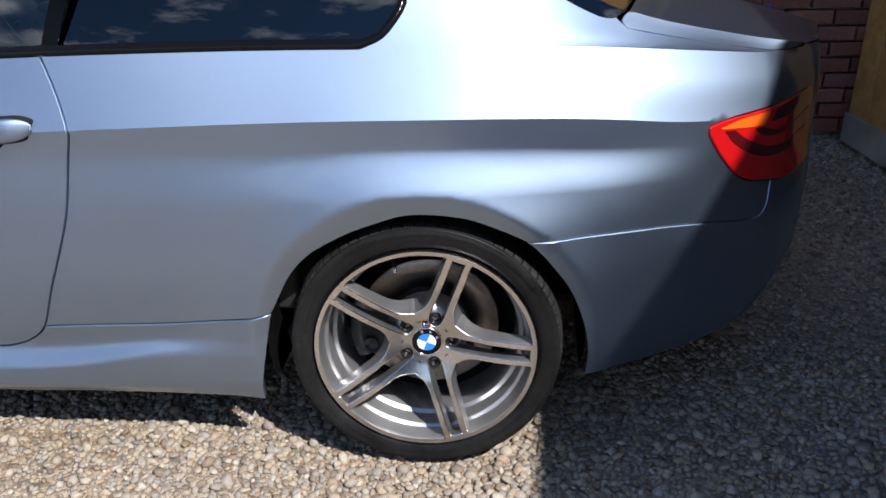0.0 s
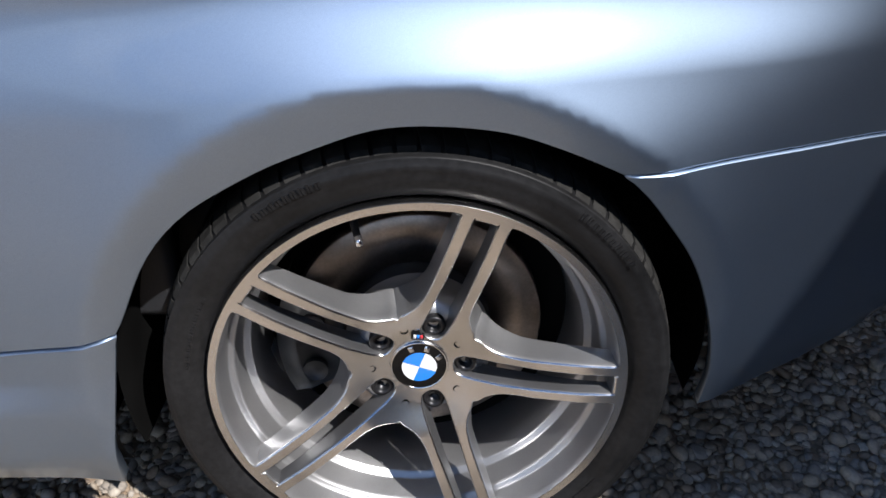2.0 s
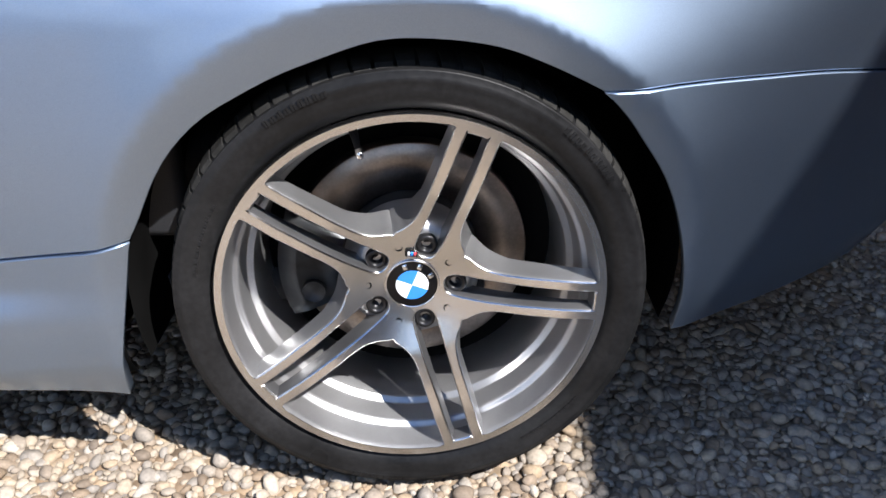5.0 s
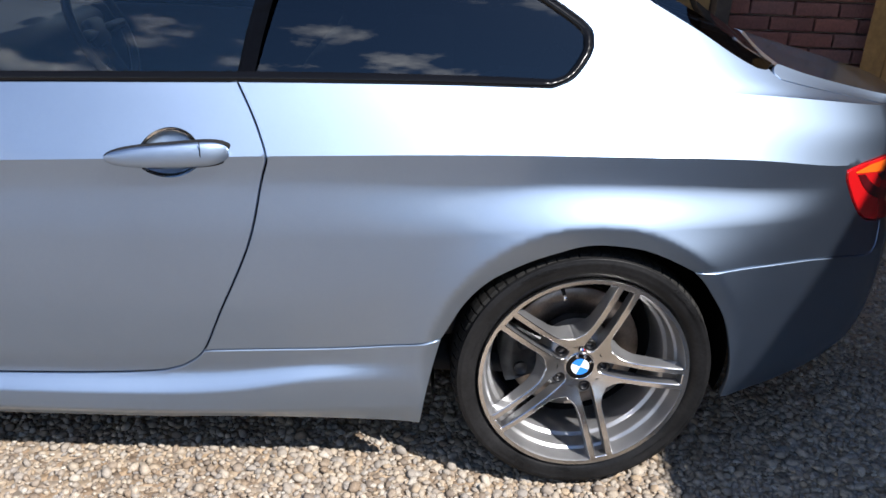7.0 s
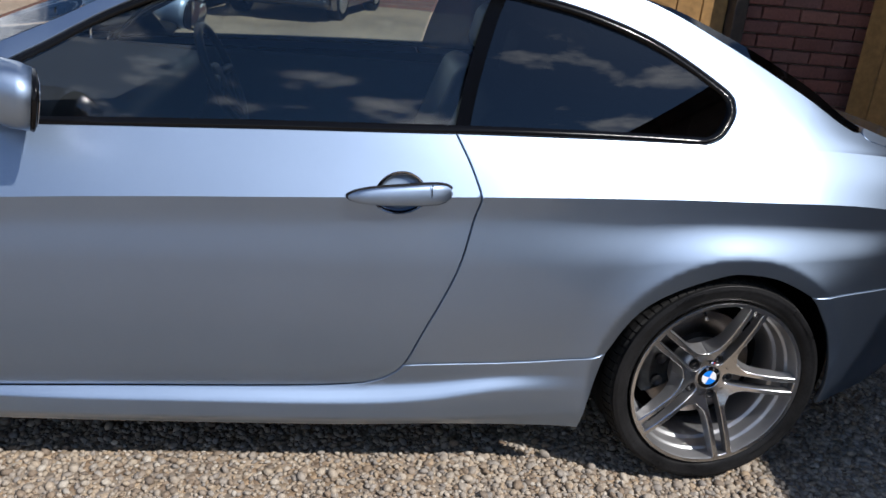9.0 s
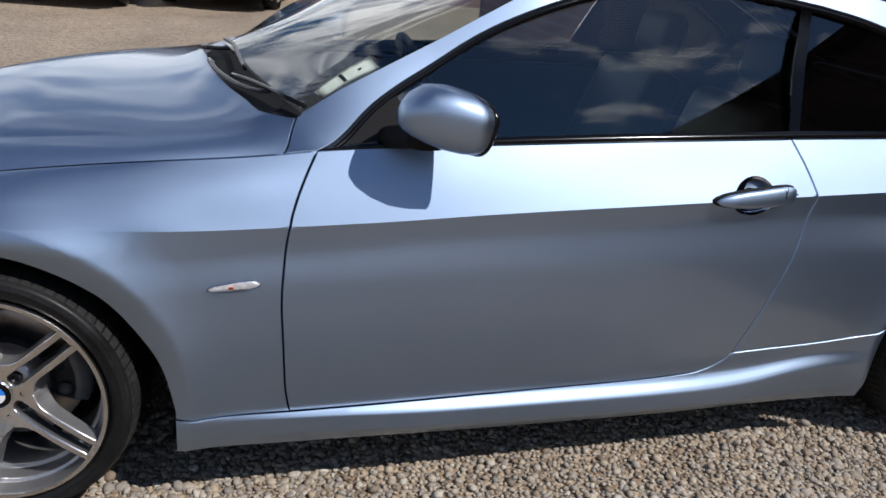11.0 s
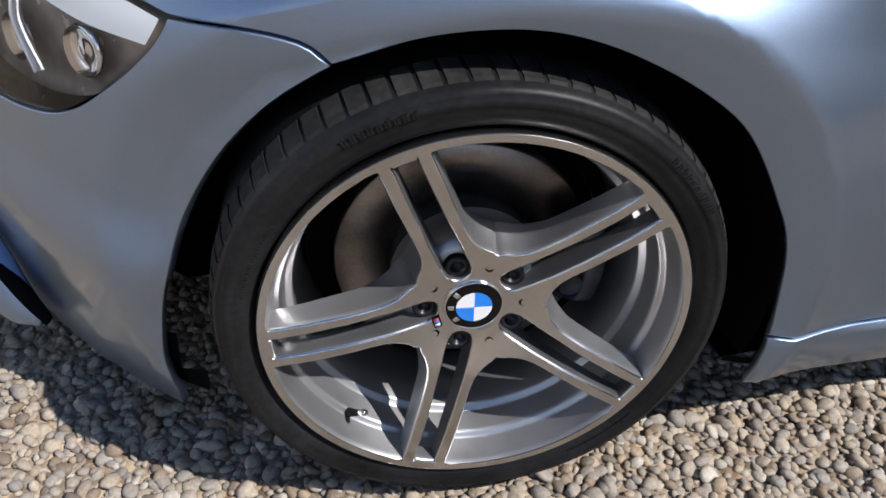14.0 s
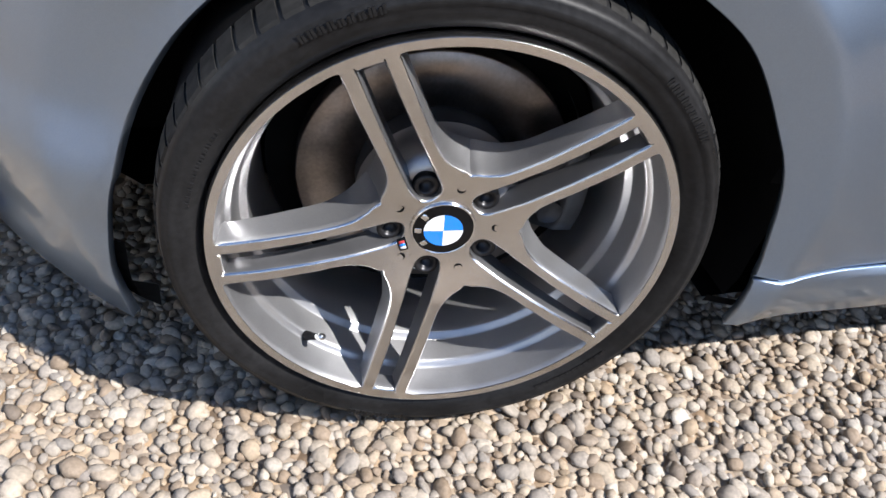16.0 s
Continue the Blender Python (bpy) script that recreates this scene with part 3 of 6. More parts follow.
HL_LOW = chain([(-3.375, 8.85), (-3.392, 7.85), (-3.39, 6.6), (-3.36, 5.9), (-3.30, 5.74), (-3.22, 6.05), (-3.15, 6.8), (-3.105, 7.5), (-3.08, 8.08)])
B_SEAM = chain([(-3.25, 9.3), (-3.20, 9.85), (-3.13, 10), (-2.9, 10), (-2.5, 10), (-2.12, 10)])
ARCH_R = chain([(.222, 4.87), (.16, 5.2), (.10, 5.45), (.03, 5.56), (-.03, 5.55), (-.10, 5.35), (-.17, 5.2), (-.24, 5.05), (-.29, 4.68), (-.335, 3.93)])
ARCH_R2 = chain([(.36, 0), (.362, 1.2), (.345, 2.4), (.31, 3.65), (.265, 4.4), (.222, 4.87)])
SILL_R = chain([(-.335, 3.93), (-.36, 1.9), (-.378, 0)])
SEAM_SQ = chain([(-.335, 3.93), (-.6, 4.02), (-.872, 4.05)])
WIN_REAR = chain([(-.12, 10), (-.075, 10.25), (-.048, 10.8), (-.048, 11.15), (-.07, 11.5), (-.17, 11.88), (-.31, 12.2), (-.48, 12.45), (-.64, 12.58)])
WIN_TOP = chain([(-.64, 12.58), (-.82, 12.66), (-1.03, 12.75), (-1.19, 12.78), (-1.35, 12.70), (-1.49, 12.56), (-1.61, 12.38), (-1.72, 12.05), (-1.89, 11.42), (-2.045, 10)])
SCREEN_EDGE = chain([(-1.998, 12.32), (-1.89, 12.30), (-1.74, 12.46), (-1.61, 12.72), (-1.49, 13.0)])
BACK_EDGE = chain([(-.40, 13), (-.30, 12.92), (-.14, 12.8), (0, 12.66), (.16, 12.45), (.27, 12.26), (.33, 12.16)])
BACK_LOW = chain([(.33, 12.16), (.348, 12.25), (.356, 12.5), (.36, 13.5), (.36, 16)])
BOOT_SEAM = chain([(.395, 11.82), (.50, 11.6), (.62, 11.25), (.72, 10.8), (.80, 10.4), (.95, 10.1)])
BOOT_FRONT = chain([(.366, 16), (.366, 13.5), (.364, 12.6), (.372, 12.15), (.395, 11.82)])
LAMP_TOP = chain([(.60, 7.72), (.65, 8.0), (.72, 8.12), (.82, 8.22), (.95, 8.3)])
LAMP_LOW = chain([(.78, 5.28), (.70, 5.62), (.64, 6.4), (.605, 7.2), (.60, 7.72)])
SEAM_RB = chain([(.222, 4.87), (.31, 4.90), (.41, 4.85), (.52, 4.73), (.63, 4.5), (.735, 4.25), (.77, 4.5), (.78, 5.28)])
SEAM_WS = chain([(-2.103, 2.62), (-2.25, 2.63), (-2.37, 2.65)])

BONNET_SIDE = chain([(-2.12, 10), (-2.09, 10.8), (-2.055, 11.55), (-2.015, 12.22)])
BONNET_BACK = chain([(-2.015, 12.22), (-2.028, 12.6), (-2.038, 13.2), (-2.041, 13.9), (-2.035, 14.5), (-2.018, 15.2), (-2.000, 15.7), (-1.990, 16)])
COWL_BACK = chain([(-1.952, 16), (-1.964, 15.3), (-1.982, 14.4), (-1.994, 13.3), (-1.998, 12.32)])
BONNET_LINE = ((-3.35, .70), (-3.21, .60), (-3.06, .455), (-2.88, .36), (-2.63, .275), (-2.45, .222), (-2.18, .165))   # the pressed line along the bonnet


def deck_face(u0, u1, v0, deg_x, deg_y, line=()):
    """An even sheet over a stretch of the skin: its normals follow one smooth surface z(x, y); a line pressed into it lifts the middle a little."""
    gu, gv = np.meshgrid(np.linspace(u0, u1, 60), np.linspace(v0, 16, 60))
    P = skin(gu.ravel(), gv.ravel())
    pw = [(i, j) for i in range(deg_x + 1) for j in range(deg_y + 1)]

    def terms(P):
        return (P[:, 0] - 0.5 * (u0 + u1)) / 0.7, ((P[:, 1] - YC) / 0.7) ** 2
    X, Y = terms(P)
    k = np.linalg.lstsq(np.stack([X ** i * Y ** j for i, j in pw], 1), P[:, 2], rcond=None)[0]
    lx, ly = (np.array(q) for q in zip(*line)) if line else (None, None)

    def face(P):
        X, Y = terms(P)
        zx = sum(c * i * X ** max(i - 1, 0) * Y ** j for c, (i, j) in zip(k, pw) if i) / 0.7
        zy = sum(c * j * X ** i * Y ** max(j - 1, 0) for c, (i, j) in zip(k, pw) if j) * 2 * (P[:, 1] - YC) / 0.49
        P = P.copy()
        if line:
            d = np.minimum(P[:, 1], 2 * YC - P[:, 1]) - np.interp(P[:, 0], lx, ly)
            sheet = sum(c * X ** i * Y ** j for c, (i, j) in zip(k, pw))
            level = np.clip(d / 0.10, 0, 1) * np.clip((P[:, 0] + 2.45) / 0.1, 0, 1)      # it runs level into the scuttle
            P[:, 2] += (np.minimum(P[:, 2], sheet + 0.002) - P[:, 2]) * level
            fade = np.clip((P[:, 0] + 3.38) / 0.15, 0, 1) * np.clip((-2.10 - P[:, 0]) / 0.4, 0, 1)
            up = np.where(d > 0, 1 - np.exp(-np.maximum(d, 0) / 0.05), 0) * 0.010 * fade
            P[:, 2] += up
            side = np.where(P[:, 1] < YC, 1, -1)
            zy = zy + np.clip(d / 0.024 + 1, 0, 1) * np.exp(-np.maximum(d, 0) / 0.05) * 0.2 * fade * side
            roll = np.clip(-d / 0.17, 0, 1)                # outside the line the sheet rolls over towards the wing
            zy = zy + 0.50 * roll * roll * (3 - 2 * roll) * np.clip((P[:, 0] + 3.15) / 0.4, 0, 1) * side
        n = np.stack([-zx, -zy, np.ones(len(P))], 1)
        return P, n / np.linalg.norm(n, axis=1)[:, None]
    return face


front_wing = panel("front_wing", loop(D_FRONT, SEAM_WS, ARCH_F, SEAM_WB, HL_TOP, B_SEAM, chain([(-2.12, 10), (-2.08, 10), (-2.045, 10)])), M_PAINT, car, "blue-grey wing with a flared arch", du=0.01, dv=0.1, gap=0.0017)
# an oval opening for the handle's dish: (u, half length, v, half height in v)
DISH_U, DISH_L, DISH_V, DISH_H = -0.910, 0.066, 7.95, 0.80
DISH = [(DISH_U + DISH_L * math.cos(a), DISH_V + DISH_H * math.sin(a) * (1.0 if math.sin(a) < 0 else 1.05)) for a in np.linspace(0, 2 * math.pi, 40, endpoint=False)]
door = panel("door", loop(D_FRONT[::-1], WAIST_D[::-1], D_REAR[::-1], D_BOT[::-1]), M_PAINT, car, "closed frameless coupe door", holes=[DISH], gap=0.0020)
sill = panel("side_sill", loop(SEAM_WS[::-1], D_BOT, SEAM_SQ[::-1], SILL_R, chain([(-.378, 0), (-1.2, 0), (-2.37, 0)]), chain([(-2.37, 0), (-2.37, 1.2), (-2.37, 2.65)])), M_PAINT, car, "sculpted side skirt")
side_frame = panel("rear_wing", loop(
    SEAM_SQ, D_REAR, chain([(-.778, 10), (-.5, 10), (-.12, 10)]), WIN_REAR, WIN_TOP, chain([(-2.045, 10), (-2.08, 10), (-2.12, 10)]),
    BONNET_SIDE, chain([(-2.015, 12.22), (-2.006, 12.25), (-1.998, 12.32)]), SCREEN_EDGE, chain([(-1.49, 13), (-1.0, 13), (-.40, 13)]), BACK_EDGE,
    chain([(.33, 12.16), (.348, 12.25), (.354, 12.42)]), chain([(.354, 12.42), (.372, 12.15), (.395, 11.82)]), BOOT_SEAM, chain([(.95, 10.1), (.95, 9), (.95, 8.3)]),
    LAMP_TOP[::-1], LAMP_LOW[::-1], SEAM_RB[::-1], ARCH_R), M_PAINT, car, "rear wing running up into the roof pillars", du=0.0085, dv=0.1)
bonnet = panel("bonnet", loop(B_SEAM[::-1], HL_TOP2, chain([(-3.375, 8.85), (-3.395, 9.6), (-3.40, 10.5), (-3.40, 13), (-3.40, 16)], 0.04),
               chain([(-3.40, 16), (-2.8, 16), (-1.990, 16)]), BONNET_BACK[::-1], BONNET_SIDE[::-1]), M_PAINT, car, "long bonnet reflecting the sky", both=True, du=0.012, dv=0.1, gap=0.0017, face=deck_face(-3.40, -2.08, 10, 4, 3, BONNET_LINE))
front_bumper = panel("front_bumper", loop(SEAM_WB, HL_LOW[::-1], chain([(-3.375, 8.85), (-3.398, 8.6), (-3.40, 7), (-3.40, 4), (-3.40, 0)]),
                     chain([(-3.40, 0), (-3.25, 0), (-3.12, 0)]), ARCH_F2[::-1]), M_PAINT, car)
rear_bumper = panel("rear_bumper", loop(SEAM_RB, chain([(.78, 5.28), (.86, 5.0), (.95, 4.95)]), chain([(.95, 4.95), (.95, 2.5), (.95, 0)]),
                    chain([(.95, 0), (.7, 0), (.36, 0)]), ARCH_R2), M_PAINT, car)
roof = panel("roof", loop(chain([(-1.49, 13), (-1.0, 13), (-.40, 13)]), chain([(-.40, 13), (-.34, 14.5), (-.32, 16)]), chain([(-.32, 16), (-.9, 16), (-1.47, 16)]),
             chain([(-1.47, 16), (-1.475, 14.5), (-1.49, 13)])), M_PAINT, car, both=True)
boot_lid = panel("boot_lid", loop(BOOT_SEAM, chain([(.95, 10.1), (.95, 13), (.95, 16)]), chain([(.95, 16), (.6, 16), (.366, 16)]), BOOT_FRONT), M_PAINT, car, both=True)
windscreen = panel("windscreen", loop(SCREEN_EDGE, chain([(-1.49, 13), (-1.475, 14.5), (-1.47, 16)]), chain([(-1.47, 16), (-1.8, 16), (-1.952, 16)]), COWL_BACK), M_SCREEN, car, "raked clear windscreen", both=True, depth=0.004, flange=0.004, face=deck_face(-1.965, -1.47, 12.5, 2, 2))
backlight = panel("rear_window", loop(BACK_EDGE, BACK_LOW, chain([(.36, 16), (0, 16), (-.32, 16)]), chain([(-.32, 16), (-.34, 14.5), (-.40, 13)])), M_PRIVACY, car, both=True, depth=0.004, flange=0.004)
B_POST = chain([(-.760, 10), (-.738, 11), (-.708, 12.0), (-.683, 12.6)])


def pane_fit():
    """One even curve through the whole side window: y as a quadratic of x and z."""
    q = np.asarray(loop(chain([(-.12, 10), (-.778, 10), (-1.4, 10), (-2.045, 10)]), WIN_TOP[::-1], WIN_REAR[::-1]))
    p = skin(q[:, 0], q[:, 1]) - skin_normals(q[:, 0], q[:, 1]) * 0.010
    x, z = p[:, 0] + 1, p[:, 2] - 1
    k = np.linalg.lstsq(np.stack([np.ones_like(x), x, z, x * x, x * z, z * z], 1), p[:, 1], rcond=None)[0]

    def face(P):
        x, z = P[:, 0] + 1, P[:, 2] - 1
        y = k[0] + k[1] * x + k[2] * z + k[3] * x * x + k[4] * x * z + k[5] * z * z
        tip = np.radians(20 + 12.2 * (z + 0.05) / 0.35)
        n = np.stack([0.086 * (x - 0.1) + 0.0354, -np.cos(tip), np.sin(tip)], 1)
        return np.stack([P[:, 0], y, P[:, 2]], 1), n / np.linalg.norm(n, axis=1)[:, None]
    return face


PANE = pane_fit()
door_glass = panel("door_window", loop(chain([(-.760, 10), (-1.4, 10), (-2.045, 10)]), WIN_TOP[::-1], B_POST[::-1]), M_GLASS, car, "closed door window reflecting clouds", depth=0.010, flange=0.004, gap=0.004, face=PANE, far_inwards=True)
quarter_glass = panel("quarter_window", loop(B_POST, WIN_REAR[::-1], chain([(-.12, 10), (-.5, 10), (-.760, 10)])), M_PRIVACY, car, "fixed dark quarter window", depth=0.010, flange=0.004, gap=0.004, face=PANE, far_inwards=True)

# black window surrounds
for nm, line, w in (("waist_seal", loop(chain([(-.12, 10), (-.778, 10), (-1.4, 10), (-2.045, 10)]), WIN_TOP[::-1], WIN_REAR[::-1]), 0.017),):
    bm = bmesh.new()
    ribbon(bm, line, w, -0.003, 0.012, closed=True)
    surround = part("window_surround", bm, M_BLACK, car, "gloss black window surround")
    far = new("window_surround", surround.data.copy())
    far.data.transform(FAR)
    far.data.flip_normals()
    far.parent = car
bm = bmesh.new()
p0 = np.asarray(B_POST)
strip = np.concatenate([p0 - (0.024, 0), p0[::-1] + (0.012, 0)])
sk, sn = skin(strip[:, 0], strip[:, 1]), skin_normals(strip[:, 0], strip[:, 1])
vs = [bm.verts.new(Vector(a) - Vector(n) * 0.006) for a, n in zip(sk, sn)]
half = len(p0)
for i in range(half - 1):
    bm.faces.new((vs[i], vs[i + 1], vs[2 * half - 2 - i], vs[2 * half - 1 - i]))
bmesh.ops.solidify(bm, geom=bm.faces[:], thickness=0.006)
bmesh.ops.recalc_face_normals(bm, faces=bm.faces)
pillar_strip = part("pillar_strip", bm, M_BLACK, car)

# black cowl under the windscreen
cowl = panel("scuttle_cowl", loop(BONNET_BACK, chain([(-1.990, 16), (-1.97, 16), (-1.952, 16)]), COWL_BACK, chain([(-1.998, 12.32), (-2.006, 12.25), (-2.015, 12.22)])),
             M_PLASTIC, car, "black plastic scuttle under the windscreen", both=True, depth=0.014, gap=0.0, flange=0.004)


def skin_at(u, v, up=0.0):
    p, n = skin([u], [v])[0], skin_normals(np.array([u], float), np.array([v], float))[0]
    return Vector(p + n * up), Vector(n)


# wipers lie along the foot of the screen
for arm_pts, blade_pts in (([(-2.012, 15.3), (-2.026, 14.8), (-2.028, 14.2), (-2.020, 13.7), (-2.004, 13.35)], [(-1.989, 12.28), (-1.994, 12.8), (-1.999, 13.35), (-2.006, 13.9), (-2.016, 14.4)]),
                           ([(-1.990, 15.98), (-1.980, 15.75), (-1.966, 15.45)], [(-1.950, 15.95), (-1.954, 15.5), (-1.964, 15.2), (-1.978, 14.8), (-1.991, 14.4)])):
    bm = bmesh.new()
    line = [skin_at(u, v, 0.010)[0] for u, v in chain(arm_pts, 0.02)]
    tube(bm, line, [0.009 - 0.004 * i / (len(line) - 1) for i in range(len(line))], 8)
    arm = part("wiper", bm, M_BLACK, car, "black wiper arm and blade")
    bm = bmesh.new()
    blade = [skin_at(u, v, 0.012)[0] for u, v in chain(blade_pts, 0.02)]
    tube(bm, blade, 0.006, 6)
    part("wiper_blade", bm, M_BLACK, arm)

# inner shell: near-black sheet added as panel-gap shade, cut off at the waist
bm = bmesh.new()
us = np.linspace(-3.38, 0.94, 120)
vv = np.linspace(0.3, 9.7, 30)
arch_void = ((-2.76, 0.40), (0.0, 0.385))
shell_pts = {}
for sgn in (0, 1):
    g = []
    for u in us:
        a = skin(np.full(30, u), vv) - skin_normals(np.full(30, u), vv) * 0.024
        if sgn:
            a[:, 1] = 2 * YC - a[:, 1]
        g.append([bm.verts.new(x) for x in a])
    for i in range(len(us) - 1):
        for j in range(29):
            quad = (g[i][j], g[i + 1][j], g[i + 1][j + 1], g[i][j + 1])
            c = sum((q.co for q in quad), Vector()) / 4
            if all(math.hypot(c.x - x, c.z - 0.318) > r for x, r in arch_void) and not (c.x < -3.04 and 0.40 < c.z < 0.70):
                bm.faces.new(quad)
# floor pan
pan = [(-3.36, 0.16), (-3.1, 0.15), (-2.38, 0.19), (-0.4, 0.24), (0.42, 0.48)]
for (x0, z0), (x1, z1) in zip(pan[:-1], pan[1:]):
    if x0 == -3.36:
        a, b = 0.62, 0.36
    elif x0 == -3.1:
        a, b = 0.36, 0.36
    elif x0 == -2.38:
        a, b = 0.0, 0.0
    elif x0 == -0.4:
        a, b = 0.36, 0.36
    else:
        a, b = 0.45, 0.72
    bm.faces.new([bm.verts.new(q) for q in ((x0, a, z0), (x1, b, z1), (x1, 2 * YC - b, z1), (x0, 2 * YC - a, z0))])
part("body_shell", bm, M_VOID, car, "added near-black inner shell and underbody, shade for the panel gaps", smooth=False)


def arch_liner(cx, r):
    """The dark inner wheel house, arch shade in its colour, open to the outside, its edge just behind the panels."""
    b = bmesh.new()
    ang = np.linspace(radians(-14), radians(194), 40)
    xs, zs = cx + r * np.cos(ang), 0.318 + r * np.sin(ang)
    vv = np.linspace(0, 9, 181)
    outer = []
    for x, z in zip(xs, zs):
        s = skin(np.full(181, x), vv)
        outer.append(s[np.abs(s[:, 2] - z).argmin(), 1] + 0.022)
    rows = []
    for t in (0, 0.4, 1.0):
        rows.append([b.verts.new((x, y + (0.40 - y) * t, z)) for x, z, y in zip(xs, zs, outer)])
    for r0, r1 in zip(rows[:-1], rows[1:]):
        for i in range(39):
            b.faces.new((r0[i], r0[i + 1], r1[i + 1], r1[i]))
    b.faces.new([q for q in rows[-1]])
    return b


for cx, r in ((-2.76, 0.395), (0.0, 0.358)):
    o = part("arch_liner", arch_liner(cx, r), M_VOID, car, "black felt wheel arch liner, arch shade in its colour")
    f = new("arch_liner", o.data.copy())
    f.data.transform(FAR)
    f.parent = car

# nose and tail close the body across the middle
def fascia(u_end, bulge_x, rows=28, cols=20):
    """Closes an end of the body from flank to flank, its top edge under the bonnet's or the boot lid's."""
    b = bmesh.new()
    a = skin(np.full(rows, u_end), np.linspace(0, 10, rows))
    deck = skin(np.full(121, u_end), np.linspace(10, 16, 121))
    grid = []
    lead = skin(np.full(rows, u_end - math.copysign(0.03, bulge_x)), np.linspace(0, 10, rows))
    grid.append([(x, y + 0.002, z) for x, y, z in lead])
    for k in range(cols + 1):
        s = k / cols
        yt = a[-1, 1] + (YC - a[-1, 1]) * s
        tx, tz = np.interp(yt, deck[:, 1], deck[:, 0]), np.interp(yt, deck[:, 1], deck[:, 2])
        line = []
        for p in a:
            f = (p[2] - a[0, 2]) / (a[-1, 2] - a[0, 2])
            w = f ** 1.6
            x = (p[0] + bulge_x * (1 - (1 - s) ** 2)) * (1 - w) + tx * w
            line.append((x, p[1] + (YC - p[1]) * s, a[0, 2] + (p[2] - a[0, 2]) * (1 + (tz - 0.004 * (s > 0) - a[-1, 2]) / (a[-1, 2] - a[0, 2]) * f)))
        grid.append(line)
    full = grid + [[(x, 2 * YC - y, z) for x, y, z in line] for line in grid[-2::-1]]
    g = [[b.verts.new(q) for q in line] for line in full]
    for r0, r1 in zip(g[:-1], g[1:]):
        for i in range(rows - 1):
            b.faces.new((r0[i], r1[i], r1[i + 1], r0[i + 1]))
    bmesh.ops.recalc_face_normals(b, faces=b.faces)
    return b


part("nose_panel", fascia(-3.40, -0.12), M_PAINT, car)
part("tail_panel", fascia(0.95, 0.07), M_PAINT, car)

# ---- wheels ----
def spread(pts, n):
    """Even points along a closed smooth line."""
    p = np.asarray(pts, float)
    out = []
    m = len(p)
    for i in range(m):
        a, b, c, d = p[i - 1], p[i], p[(i + 1) % m], p[(i + 2) % m]
        for k in range(n):
            t = k / n
            out.append(0.5 * (2 * b + (c - a) * t + (2 * a - 5 * b + 4 * c - d) * t * t + (3 * b - a - 3 * c + d) * t ** 3))
    return np.array(out)


def rot2(p, a):
    c, s = math.cos(a), math.sin(a)
    return np.stack([p[:, 0] * c - p[:, 1] * s, p[:, 0] * s + p[:, 1] * c], 1)


def face_depth(r):
    """How far the wheel's turned face lies behind its lip."""
    return np.interp(r, [0, 0.036, 0.06, 0.10, 0.15, 0.20, 0.235, 0.262], [0.004, 0.002, -0.002, -0.012, -0.021, -0.027, -0.029, -0.030])


